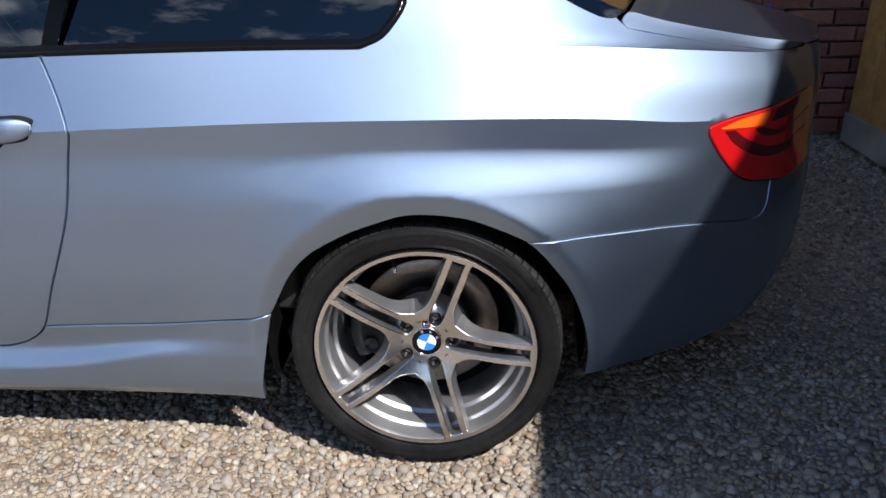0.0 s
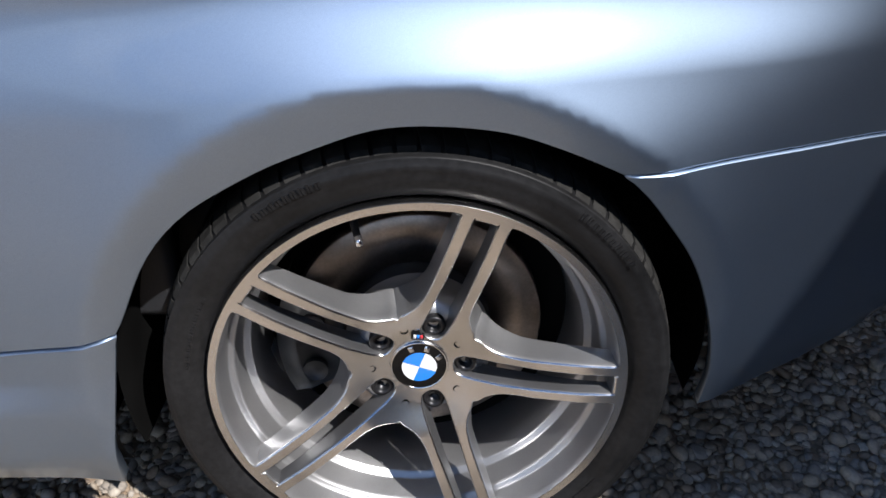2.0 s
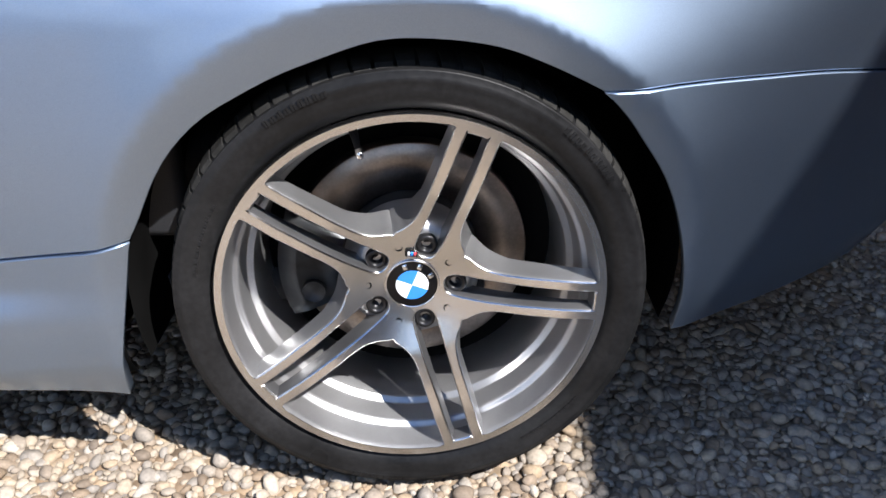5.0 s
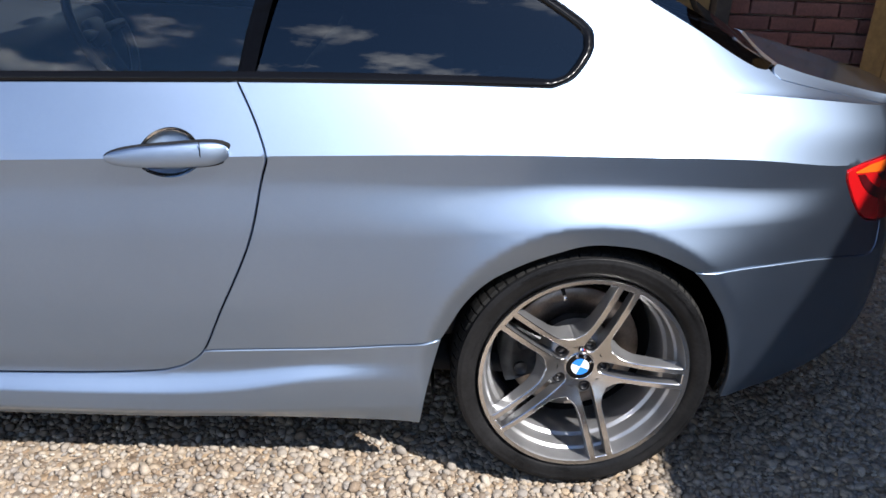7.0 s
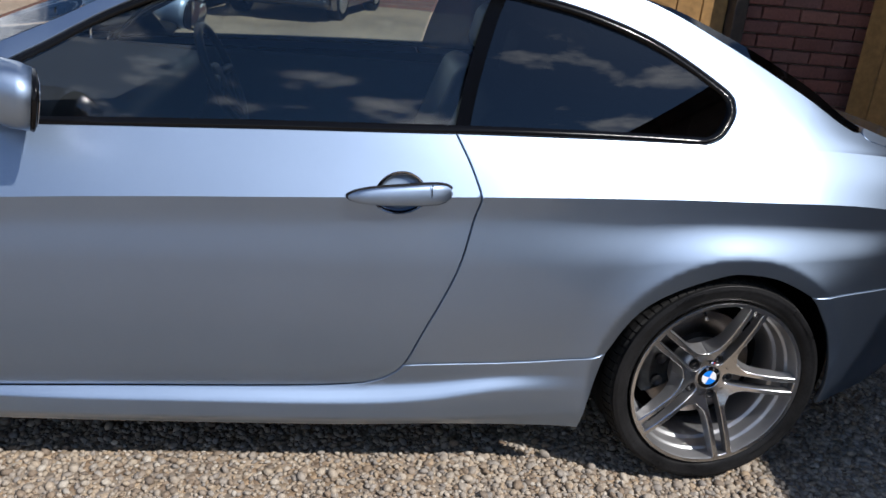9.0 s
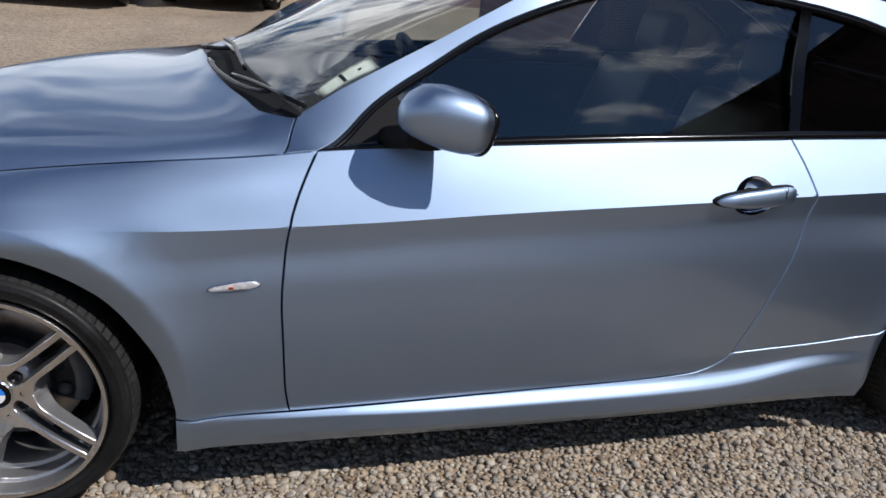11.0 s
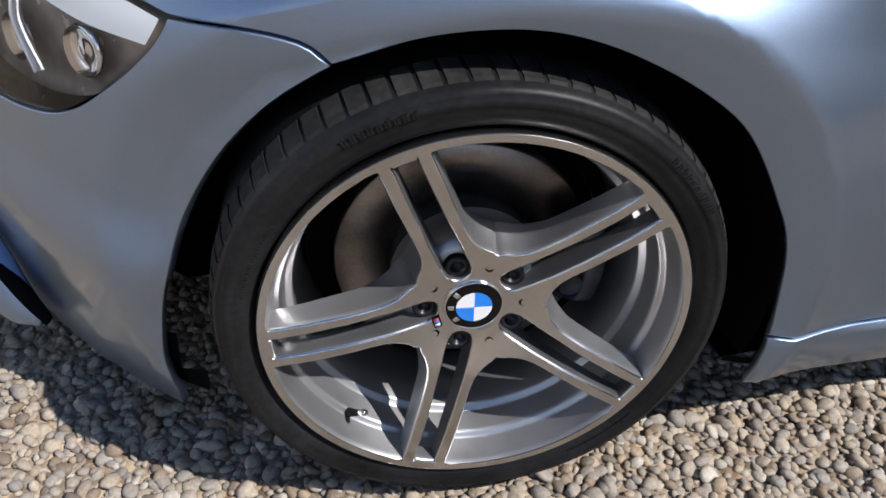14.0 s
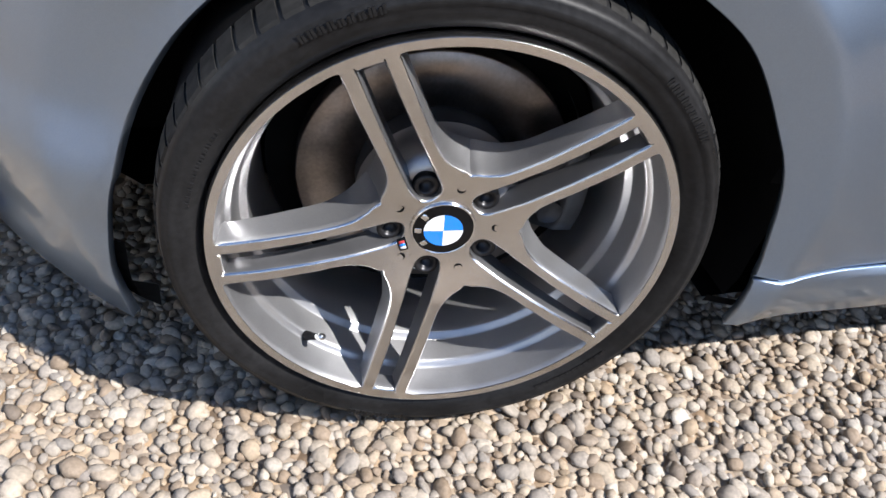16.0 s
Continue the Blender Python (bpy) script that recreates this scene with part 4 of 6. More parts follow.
def rim_meshes(first):
    """The spoked face and its pockets, in the wheel's own frame: axis y, face to -y. first: angle of the first pair of spokes."""
    big, slot = [], []
    # a window between two pairs of spokes, about its bisector
    edge = [(.2405, .0276), (.20, .0276), (.16, .0274), (.132, .0274), (.115, .0282), (.102, .0305), (.092, .0344), (.083, .0398), (.0755, .0460)]
    half = [(a * math.cos(-radians(36)) - o * math.sin(-radians(36)), a * math.sin(-radians(36)) + o * math.cos(-radians(36))) for a, o in edge]
    rimarc = [(0.2485 * math.cos(t), 0.2485 * math.sin(t)) for t in np.linspace(-radians(28.0), radians(28.0), 15)]
    lower = half                                              # from rim to hub on the lower side
    upper = [(x, -y) for x, y in half][::-1]
    opening = lower + [(.0845, 0.0)] + upper + rimarc[::-1]
    o1 = spread(opening, 4)
    s = [(.2395, -.0158), (.16, -.0172), (.118, -.0183), (.085, -.0186), (.068, -.0184), (.055, -.0168), (.0460, -.0115), (.0425, 0), (.0460, .0115), (.055, .0168), (.068, .0184), (.085, .0186), (.118, .0183), (.16, .0172), (.2395, .0158), (.2440, .0115), (.2448, 0), (.2440, -.0115)]
    s1 = spread(s, 4)
    for k in range(5):
        big.append(rot2(o1, first + radians(72 * k + 36)))
        slot.append(rot2(s1, first + radians(72 * k)))
    holes = big + slot
    outer = np.array([(0.2578 * math.cos(a), 0.2578 * math.sin(a)) for a in np.linspace(0, 2 * math.pi, 180, endpoint=False)])
    inner = np.array([(0.0375 * math.cos(a), 0.0375 * math.sin(a)) for a in np.linspace(0, 2 * math.pi, 48, endpoint=False)])
    gx, gy = np.meshgrid(np.arange(-.262, .262, .010), np.arange(-.262, .262, .010))
    grid = np.stack([gx.ravel(), gy.ravel()], 1)
    rr = np.hypot(grid[:, 0], grid[:, 1])
    ok = (rr < 0.2525) & (rr > 0.042)
    for h in holes:
        c = h.mean(axis=0)
        ok &= ~inside(c + (h - c) * 1.06, grid)
    pts, edges, start = [outer, inner], [], 0
    for ringp in [outer, inner] + holes:
        n = len(ringp)
        edges += [(start + i, start + (i + 1) % n) for i in range(n)]
        start += n
    allp = np.concatenate([outer, inner] + holes + [grid[ok]])
    res = mathutils.geometry.delaunay_2d_cdt([Vector(p) for p in allp], edges, [], 0, 1e-7)
    q = np.array([(v[0], v[1]) for v in res[0]])
    tris = np.array([f[:3] for f in res[2]])
    cen = q[tris].mean(axis=1)
    keep = np.hypot(cen[:, 0], cen[:, 1]) > 0.037
    for h in holes:
        keep &= ~inside(h, cen)
    tris = tris[keep]
    face = bmesh.new()
    d = face_depth(np.hypot(q[:, 0], q[:, 1]))
    vs = [face.verts.new((p[0], dd, p[1])) for p, dd in zip(q, d)]
    for t in tris:
        try:
            face.faces.new([vs[i] for i in t])
        except ValueError:
            pass
    bmesh.ops.recalc_face_normals(face, faces=face.faces)
    for v in [v for v in face.verts if not v.link_faces]:
        face.verts.remove(v)
    # pocket walls
    walls, dark = bmesh.new(), bmesh.new()
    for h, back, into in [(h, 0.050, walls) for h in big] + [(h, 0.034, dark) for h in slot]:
        c = h.mean(axis=0)
        rad = np.hypot(h[:, 0], h[:, 1])
        d0 = face_depth(rad)
        tang = np.roll(h, -1, axis=0) - np.roll(h, 1, axis=0)
        tang /= np.maximum(np.linalg.norm(tang, axis=1), 1e-9)[:, None]
        area = np.sum(h[:, 0] * np.roll(h[:, 1], -1) - h[:, 1] * np.roll(h[:, 0], -1))
        nin = np.stack([-tang[:, 1], tang[:, 0]], 1) * (1 if area > 0 else -1)
        on_rim = rad > 0.2460
        rows = []
        near = np.clip((0.135 - rad) / 0.045, 0, 1) * (into is walls)          # the scoop at the hub end
        deep = np.where(on_rim, 0.02, back * (0.62 + 0.38 * np.clip((0.25 - rad) / 0.17, 0, 1)))
        for step, shift, dep in ((0, 0.0, 0.0), (1, 0.0009, 0.0004), (1, 0.0022, 0.0020), (2, 0.0030, 0.18), (2, 0.0034, 0.45), (2, 0.0044, 0.72), (2, 0.0052, 1.0)):
            sh = np.where(on_rim, 0.0, shift + near * 0.012 * (0 if step < 2 else (dep - 0.1) ** 1.6))
            pp = h + nin * sh[:, None]
            dd = d0 + (dep if step < 2 else deep * dep)
            rows.append([into.verts.new((p[0], y, p[1])) for p, y in zip(pp, dd)])
        n = len(h)
        for k, (r0, r1) in enumerate(zip(rows[:-1], rows[1:])):
            for i in range(n):
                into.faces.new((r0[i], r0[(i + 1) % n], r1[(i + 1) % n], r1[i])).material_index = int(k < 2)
    return face, walls, dark


def dished(objects, k, lift, more):
    """Draws a rim's parts in to k of their radius and bends its face: hub in by lift, lip out."""
    for ob in objects:
        for v in ob.data.vertices:
            r = math.hypot(v.co.x, v.co.z)
            v.co.y += lift + more * float(face_depth(r))
            v.co.x *= k
            v.co.z *= k


def make_wheel(first, r_tyre, disc_r, m, caliper_at, badge_turn, valve_at, name, label, k_rim=1.0, hub_in=0.0, bend=0.0, tyre_out=0.0):
    w = new(name)
    w.parent = car
    w.matrix_local = m
    w["label"] = label
    face, walls, dark = rim_meshes(first)
    rim = part("rim", face, M_POLISH, w, "turned alloy rim with five double spokes")
    tagged(part("spoke_side", walls, None, rim, mats=[M_SILVER, M_POLISH]), kind="stuff")
    tagged(part("spoke_slot", dark, None, rim, mats=[M_SLOTSHADE, M_POLISH]), kind="stuff")
    b = bmesh.new()
    lathe(b, [(.2578, -.030), (.2598, -.027), (.2598, -.018), (.258, -.012)], 128)
    part("rim_flange", b, M_POLISH, rim)
    b = bmesh.new()
    lathe(b, [(.2490, -.029), (.2474, -.026), (.2462, -.020), (.2418, .008), (.2404, .0115), (.2362, .0130), (.2345, .0150), (.2330, .019), (.2296, .046), (.2282, .0495), (.2215, .0515), (.2195, .0550), (.2150, .085), (.211, .16), (.222, .19), (.24, .20)], 128)
    bmesh.ops.recalc_face_normals(b, faces=b.faces)
    part("rim_barrel", b, M_SILVER, rim, "stepped silver barrel")
    b = bmesh.new()
    r0 = lathe(b, [(.040, .016), (.074, .0165), (.082, .020), (.094, .034), (.098, .075)], 80)
    cap(b, r0[0])
    bmesh.ops.recalc_face_normals(b, faces=b.faces)
    part("hub_plate", b, M_SILVER, rim)
    for k in range(5):
        a = first + radians(72 * k)
        b = bmesh.new()
        rr = lathe(b, [(.0152, .019), (.0152, .006), (.0142, .0038), (.0100, .0030), (.0090, .0045), (.0075, .0060), (.0062, .0130)], 24)
        cap(b, rr[-1])
        bmesh.ops.recalc_face_normals(b, faces=b.faces)
        bmesh.ops.translate(b, verts=b.verts, vec=(0.0605 * math.cos(a), 0.003, 0.0605 * math.sin(a)))
        part("wheel_bolt", b, M_BOLT, rim, "black wheel bolt")
        b = bmesh.new()
        a2 = a + radians(36)
        rr = lathe(b, [(.0052, .0002), (.0048, -.0006), (.0044, -.0006), (.0038, .0003)], 16)
        cap(b, rr[-1])
        bmesh.ops.recalc_face_normals(b, faces=b.faces)
        bmesh.ops.translate(b, verts=b.verts, vec=(0.0605 * math.cos(a2), float(face_depth(0.0605)), 0.0605 * math.sin(a2)))
        # black stands in for the shade in this shallow recess
        part("dimple", b, M_VOID, rim)
    # centre cap: dark ring, blue and white quarters
    b = bmesh.new()
    rr = lathe(b, [(.0378, .004), (.0372, -.0015), (.0358, -.0020), (.0350, -.0010)], 64)
    bmesh.ops.recalc_face_normals(b, faces=b.faces)
    centre = part("centre_cap", b, M_CHROME, rim, "round centre cap with blue and white quarters")
    b = bmesh.new()
    rr = lathe(b, [(.0352, -.0010), (.0225, -.0032)], 64)
    bmesh.ops.recalc_face_normals(b, faces=b.faces)
    for f in b.faces:
        f.normal_flip()
    part("cap_ring", b, M_BLACK, centre)
    for k in range(4):
        b = bmesh.new()
        mid = b.verts.new((0, -0.0040, 0))
        arc = [b.verts.new((.0225 * math.cos(t), -.0033, .0225 * math.sin(t))) for t in np.linspace(badge_turn + k * math.pi / 2, badge_turn + (k + 1) * math.pi / 2, 17)]
        for p, q in zip(arc[:-1], arc[1:]):
            b.faces.new((mid, p, q))
        part("cap_quarter", b, (M_WHITE, M_BLUE)[k % 2], centre)
    for k in (-1, 0, 1):                                        # plain pale marks on the ring
        b = bmesh.new()
        box(b, (-.0040, -.0006, -.0034), (.0040, .0006, .0034), 0.0004, 1)
        turn = badge_turn + radians(90 + 41 * k)
        bmesh.ops.transform(b, matrix=Matrix.Rotation(-turn, 4, "Y") @ Matrix.Translation((.0288, -.0023, 0)) @ Matrix.Rotation(radians(10), 4, "Z"), verts=b.verts)
        part("ring_mark", b, M_CHROME, centre)
    # small tri-colour plate by the cap
    a = badge_turn + radians(112)
    b = bmesh.new()
    box(b, (-.0085, -.0015, -.0052), (.0085, .002, .0052), 0.001)
    plate_m = Matrix.Translation((0.0495 * math.cos(a), -0.0028, 0.0495 * math.sin(a))) @ Matrix.Rotation(-(badge_turn + radians(15)), 4, "Y")
    bmesh.ops.transform(b, matrix=plate_m, verts=b.verts)
    pl = part("badge_plate", b, M_BLACK, rim)
    for i, mt in enumerate((M_WHITE, M_BLUE, M_RED)):
        b = bmesh.new()
        box(b, (-.0055 + .0042 * i, -.0022, -.0032), (-.0022 + .0042 * i, -.0012, .0032))
        bmesh.ops.transform(b, matrix=plate_m, verts=b.verts)
        part("badge_stripe", b, mt, pl)
    # valve
    b = bmesh.new()
    ca, sa = math.cos(valve_at), math.sin(valve_at)
    tube(b, [(.236 * ca, .012, .236 * sa), (.226 * ca, .004, .226 * sa), (.214 * ca, -.006, .214 * sa)], [.0065, .0048, .0042], 10)
    valve = part("valve", b, M_PLASTIC, rim, "rubber valve")
    b = bmesh.new()
    tube(b, [(.215 * ca, -.005, .215 * sa), (.205 * ca, -.012, .205 * sa)], [.0046, .0042], 10)
    part("valve_cap", b, M_CHROME, valve, "bright metal valve cap")
    dished((rim, *rim.children, *[q for c in rim.children for q in c.children]), k_rim, hub_in, bend)
    # tyre with shoulders, sidewall rings and tread blocks
    b = bmesh.new()
    R = r_tyre
    prof = [(.2580, -.010), (.2605, -.0175), (.2655, -.0245), (.272, -.0290), (.282, -.0325), (.2865, -.0318), (.289, -.0335), (.294, -.0325), (.2985, -.0290), (.3000, -.0292), (R - .0080, -.0195), (R - .004, -.006), (R - .0008, .012), (R, .03), (R, .19), (R - .004, .215), (.30, .235), (.27, .24), (.2625, .23)]
    k_in = (R - .2580 * k_rim) / (R - .2580)
    prof = [(R - (R - r) * k_in if d < .03 else r, d + tyre_out * max(0, 1 - max(d, 0) / .03)) for r, d in prof]
    lathe(b, prof, 160)
    bmesh.ops.recalc_face_normals(b, faces=b.faces)
    tyre = part("tyre", b, M_RUBBER, w, "low-profile black tyre with dusty shoulders")
    b = bmesh.new()
    for k in range(76):
        a = 2 * math.pi * k / 76
        vs = []
        for (r, d, sk) in ((R - .0135, -.0215, 0), (R - .0042, -.0085, .005), (R - .0004, .012, .011), (R + .0012, .034, .018)):
            for s in (-1, 1):
                t = a + s * 0.0330 + sk
                vs.append(b.verts.new((( r + .0009) * math.cos(t), d - .0006, (r + .0009) * math.sin(t))))
        for i in range(3):
            b.faces.new((vs[2 * i], vs[2 * i + 1], vs[2 * i + 3], vs[2 * i + 2]))
        lowv = [b.verts.new((v.co.x * 0.985, v.co.y + 0.003, v.co.z * 0.985)) for v in vs]
        for i in range(3):
            for e in (0, 1):
                b.faces.new((vs[2 * i + e], vs[2 * i + 2 + e], lowv[2 * i + 2 + e], lowv[2 * i + e]))
        b.faces.new((vs[0], vs[1], lowv[1], lowv[0]))
    bmesh.ops.translate(b, verts=b.verts, vec=(0, tyre_out, 0))
    bmesh.ops.recalc_face_normals(b, faces=b.faces)
    tagged(part("tread", b, M_TREAD, tyre, smooth=False), kind="stuff")
    # raised sidewall marks, too small to read
    rnd = random.Random(int(valve_at * 100))
    b = bmesh.new()
    for a0, count, rad in ((1.9, 9, .2925), (2.6, 12, .279), (0.6, 10, .2925), (4.4, 9, .2925), (5.3, 12, .279)):
        for k in range(count):
            a = a0 + k * 0.032
            wd, ht = 0.006, 0.0045
            for j in range(2):
                cx = a + (j - .5) * 0.012
                mm = Matrix.Rotation(-cx, 4, "Y") @ Matrix.Translation((R - (R - rad) * k_in, (-.0338 if rad > .285 else -.0312) + tyre_out, 0))
                vs = box(b, (-ht, -.0006, -.0013), (ht * rnd.choice((1, .6)), .001, .0013))
                for v in vs:
                    v.co = mm @ v.co
    tagged(part("sidewall_mark", b, M_RUBBER, tyre, smooth=False), kind="stuff")
    # brakes
    b = bmesh.new()
    lathe(b, [(disc_r, .128), (disc_r, .104), (disc_r - .002, .102), (.098, .102), (.097, .108)], 96)
    bmesh.ops.recalc_face_normals(b, faces=b.faces)
    disc = part("brake_disc", b, M_DISC, w, "worn steel brake disc")
    b = bmesh.new()
    rr = lathe(b, [(.097, .112), (.094, .082), (.086, .074), (.05, .072)], 64)
    cap(b, rr[-1])
    part("disc_hat", b, M_HAT, disc)
    b = bmesh.new()
    rows = []
    for rad, d in ((.098, .070), (.120, .060), (.158, .060), (disc_r + .018, .070), (disc_r + .020, .15)):
        rows.append([b.verts.new((rad * math.cos(caliper_at + t), d, rad * math.sin(caliper_at + t))) for t in np.linspace(-.46, .46, 12)])
    for r0, r1 in zip(rows[:-1], rows[1:]):
        for i in range(11):
            b.faces.new((r0[i], r0[i + 1], r1[i + 1], r1[i]))
    bmesh.ops.solidify(b, geom=b.faces[:], thickness=0.012)
    bmesh.ops.recalc_face_normals(b, faces=b.faces)
    cal = part("brake_caliper", b, M_CALIPER, w, "grey sliding brake caliper")
    for t in (-.25, .25):
        b = bmesh.new()
        rr = lathe(b, [(.016, .05), (.016, .058)], 16)
        cap(b, rr[0])
        bmesh.ops.translate(b, verts=[v for ring in rr for v in ring], vec=(.138 * math.cos(caliper_at + t), 0, .138 * math.sin(caliper_at + t)))
        part("caliper_pin", b, M_HAT, cal)
    b = bmesh.new()
    rr = lathe(b, [(.205, .135), (.205, .15)], 64)
    cap(b, rr[0])
    part("dust_shield", b, M_VOID, w)
    return w


REAR_AT = pose(0, 0.001, 0.318, -1.6, 0, 3)
FRONT_AT = pose(-2.761, 0.021, 0.327, -0.6, 0, -9)
make_wheel(radians(70.2), 0.307, 0.165, REAR_AT, radians(178), radians(-22), radians(107), "rear_wheel", "rear alloy wheel with five double spokes", 0.962, 0.011, 0.6, -0.006)
make_wheel(radians(114.6), 0.312, 0.168, FRONT_AT, radians(10), radians(94), radians(231), "front_wheel", "front alloy wheel with five double spokes, steered slightly", 0.995, 0.0, 0.35, -0.008)
flip = Matrix.Rotation(math.pi, 4, "Z")
for src_name, x in (("rear_wheel", 0.0), ("front_wheel", -2.76)):
    src = [o for o in car.children if o.name == src_name][0]
    copy_thing(src, Matrix.Translation((x, 2 * YC, 0.318)) @ flip)

# ---- the car's fittings ----
# door handle: a shaped bar over a shallow dished recess
def on_skin(u, v, out=0.0):
    p, n = skin_at(u, v, out)
    return p


def dish(deep):
    """The dish behind the handle, its rim on the opening in the door."""
    b = bmesh.new()
    rings = []
    for f, dn in ((1.0, 0.0), (0.97, 0.006), (0.90, 0.6 * deep), (0.72, 0.9 * deep), (0.4, deep), (0.02, deep)):
        ring = []
        for u, v in DISH:
            uu, vv = DISH_U + (u - DISH_U) * f, DISH_V + (v - DISH_V) * f
            p, n = skin_at(uu, vv)
            ring.append(b.verts.new(p - Vector((0, -1, 0.15)) * dn))
        rings.append(ring)
    for r0, r1 in zip(rings[:-1], rings[1:]):
        for i in range(40):
            b.faces.new((r0[i], r0[(i + 1) % 40], r1[(i + 1) % 40], r1[i]))
    b.faces.new(rings[-1])
    bmesh.ops.recalc_face_normals(b, faces=b.faces)
    return b


def loft_bar(stations, n=16):
    """A closed bar through oval sections: (centre, half width vector, half depth vector)."""
    b = bmesh.new()
    rings = []
    for c, hw, hd in stations:
        ring = []
        for i in range(n):
            a = 2 * math.pi * i / n
            ca, sa = math.cos(a), math.sin(a)
            ring.append(b.verts.new(Vector(c) + Vector(hw) * (abs(ca) ** 0.75 * (1 if ca > 0 else -1)) + Vector(hd) * (abs(sa) ** 0.75 * (1 if sa > 0 else -1))))
        rings.append(ring)
    for r0, r1 in zip(rings[:-1], rings[1:]):
        for i in range(n):
            b.faces.new((r0[i], r0[(i + 1) % n], r1[(i + 1) % n], r1[i]))
    b.faces.new(rings[0][::-1])
    b.faces.new(rings[-1])
    bmesh.ops.recalc_face_normals(b, faces=b.faces)
    return b


def handle_bar(u0, u1, v0, v1, grow=1.0, sink=0.0):
    st = []
    for k in range(23):
        t = 0.5 - 0.5 * math.cos(math.pi * k / 22)
        u, v = u0 + (u1 - u0) * t, v0 + (v1 - v0) * t
        p, n = skin_at(u, v)
        n = Vector((0, -1, 0.12)).normalized()
        up = Vector((0, 0.12, 1)).normalized()
        lift = 0.023 * math.sin(math.pi * min(1, 0.12 + 0.88 * t)) ** 0.35 if 0 < t < 1 else 0.012
        h = grow * 0.0245 * max(0, 1 - abs(2 * t - 1) ** (2.8 if t < 0.5 else 5)) ** 0.5 + 0.001
        h *= 0.78 + 0.3 * t
        st.append((p + n * (lift - sink), up * h, n * (0.002 + 0.009 * min(1, 4 * t * (1 - t) * 2.2))))
    return loft_bar(st)


c_mid = 8.0
recess = part("handle_recess", dish(0.026), M_PAINT, car, "dished handle recess")
handle = part("door_handle", handle_bar(-1.035, -0.785, 8.05, 8.12), M_PAINT, car, "body-coloured bar door handle")
# dark ring added behind the bar as the shade of its gap
part("handle_gasket", handle_bar(-1.041, -0.779, 8.05, 8.12, 1.16, 0.016), M_PLASTIC, handle, "added dark ring, shade of the gap behind the bar")
bm = bmesh.new()
key = [on_skin(-0.838, 8.1, 0.0335) + Vector((0, 0, dz)) for dz in (-0.016, 0.016)]
tube(bm, key, 0.0011, 6)
part("handle_joint", bm, M_VOID, handle)

# side repeater
bm = bmesh.new()
rep = []
for k in range(13):
    t = k / 12
    u = -2.292 + 0.115 * t
    p, n = skin_at(u, 6.12)
    h = 0.0125 * (0.55 + 0.45 * min(1, t * 2.2)) * (1 - max(0, t - 0.85) / 0.15 * 0.75) * (0.35 if k == 0 else 1)
    rep.append((p + n * 0.004 + Vector((0, 0, 0.004 * (t - 0.3))), Vector((0, 0, h)), n * 0.008))
repeater = part("side_repeater", loft_bar(rep, 14), M_LENS, car, "clear side repeater lamp with an amber bulb")
core = [(c - Vector((0, -0.0035, 0)), w * 0.82, d * 0.3) for c, w, d in rep]
part("repeater_reflector", loft_bar(core, 12), M_REFLECTOR, repeater)
bm = bmesh.new()
bmesh.ops.create_uvsphere(bm, u_segments=12, v_segments=8, radius=0.004)
bmesh.ops.scale(bm, vec=(1.4, 0.5, 1), verts=bm.verts)
bmesh.ops.translate(bm, verts=bm.verts, vec=on_skin(-2.24, 6.12, 0.0065))
part("amber_bulb", bm, M_AMBER, repeater)

# door mirror
MX, MY, MZ = -1.885, -0.075, 1.020


def mirror_ring(t, hy, hz, dy=0.0, dz=0.0):
    """A section across the mirror at t of its length; the tail end leans."""
    return ((MX + 0.172 * t, MY + dy, MZ + dz), (-0.028 * t, hy, 0.010), (0.012 * t, -0.010, hz))


mirror = part("door_mirror", loft_bar([mirror_ring(*q) for q in ((0.0, .014, .012, .01, .0), (0.05, .030, .027, .008, .003), (0.16, .048, .044, .006, .007), (0.34, .064, .060, .004, .008), (0.56, .073, .067, 0, .003), (0.78, .077, .067, 0, -.005), (0.94, .076, .063, 0, -.011))], 36), M_PAINT, car, "body-coloured door mirror on a black foot")
part("mirror_rim", loft_bar([mirror_ring(0.93, .074, .062, 0, -.011), mirror_ring(0.985, .0765, .064, 0, -.013), mirror_ring(1.0, .072, .060, 0, -.013)], 36), M_BLACK, mirror)
part("mirror_glass", loft_bar([mirror_ring(1.0, .066, .055, 0, -.013), mirror_ring(1.008, .065, .054, 0, -.013)], 36), M_CHROME, mirror)
st = [((-1.845, 0.045, 0.945), (.060, .0, .0), (0, .012, .026)), ((-1.835, 0.005, 0.952), (.050, .0, .0), (0, .008, .022)), ((-1.82, -.035, 0.962), (.045, .0, .0), (0, .004, .022)), ((-1.81, -.06, 0.968), (.05, 0, 0), (0, .004, .026))]
part("mirror_foot", loft_bar(st, 20), M_PLASTIC, mirror)
for src in (mirror,):
    far_side = [(o, new(o.name.split(".")[0], o.data.copy())) for o in (src, *src.children)]
    for o, q in far_side:
        q.data.transform(FAR)
        q.data.flip_normals()
        q.parent = car if o is src else far_side[0][1]
# black sail panel in the window's front corner
sail = panel("mirror_sail", loop(chain([(-2.038, 10.05), (-1.93, 10.05), (-1.80, 10.05)]), chain([(-1.80, 10.05), (-1.815, 10.8), (-1.825, 11.55)]), chain([(-1.825, 11.55), (-1.90, 11.30), (-1.97, 10.70), (-2.038, 10.05)])),
             M_PLASTIC, car, depth=0.004, far=True, flange=0.006)

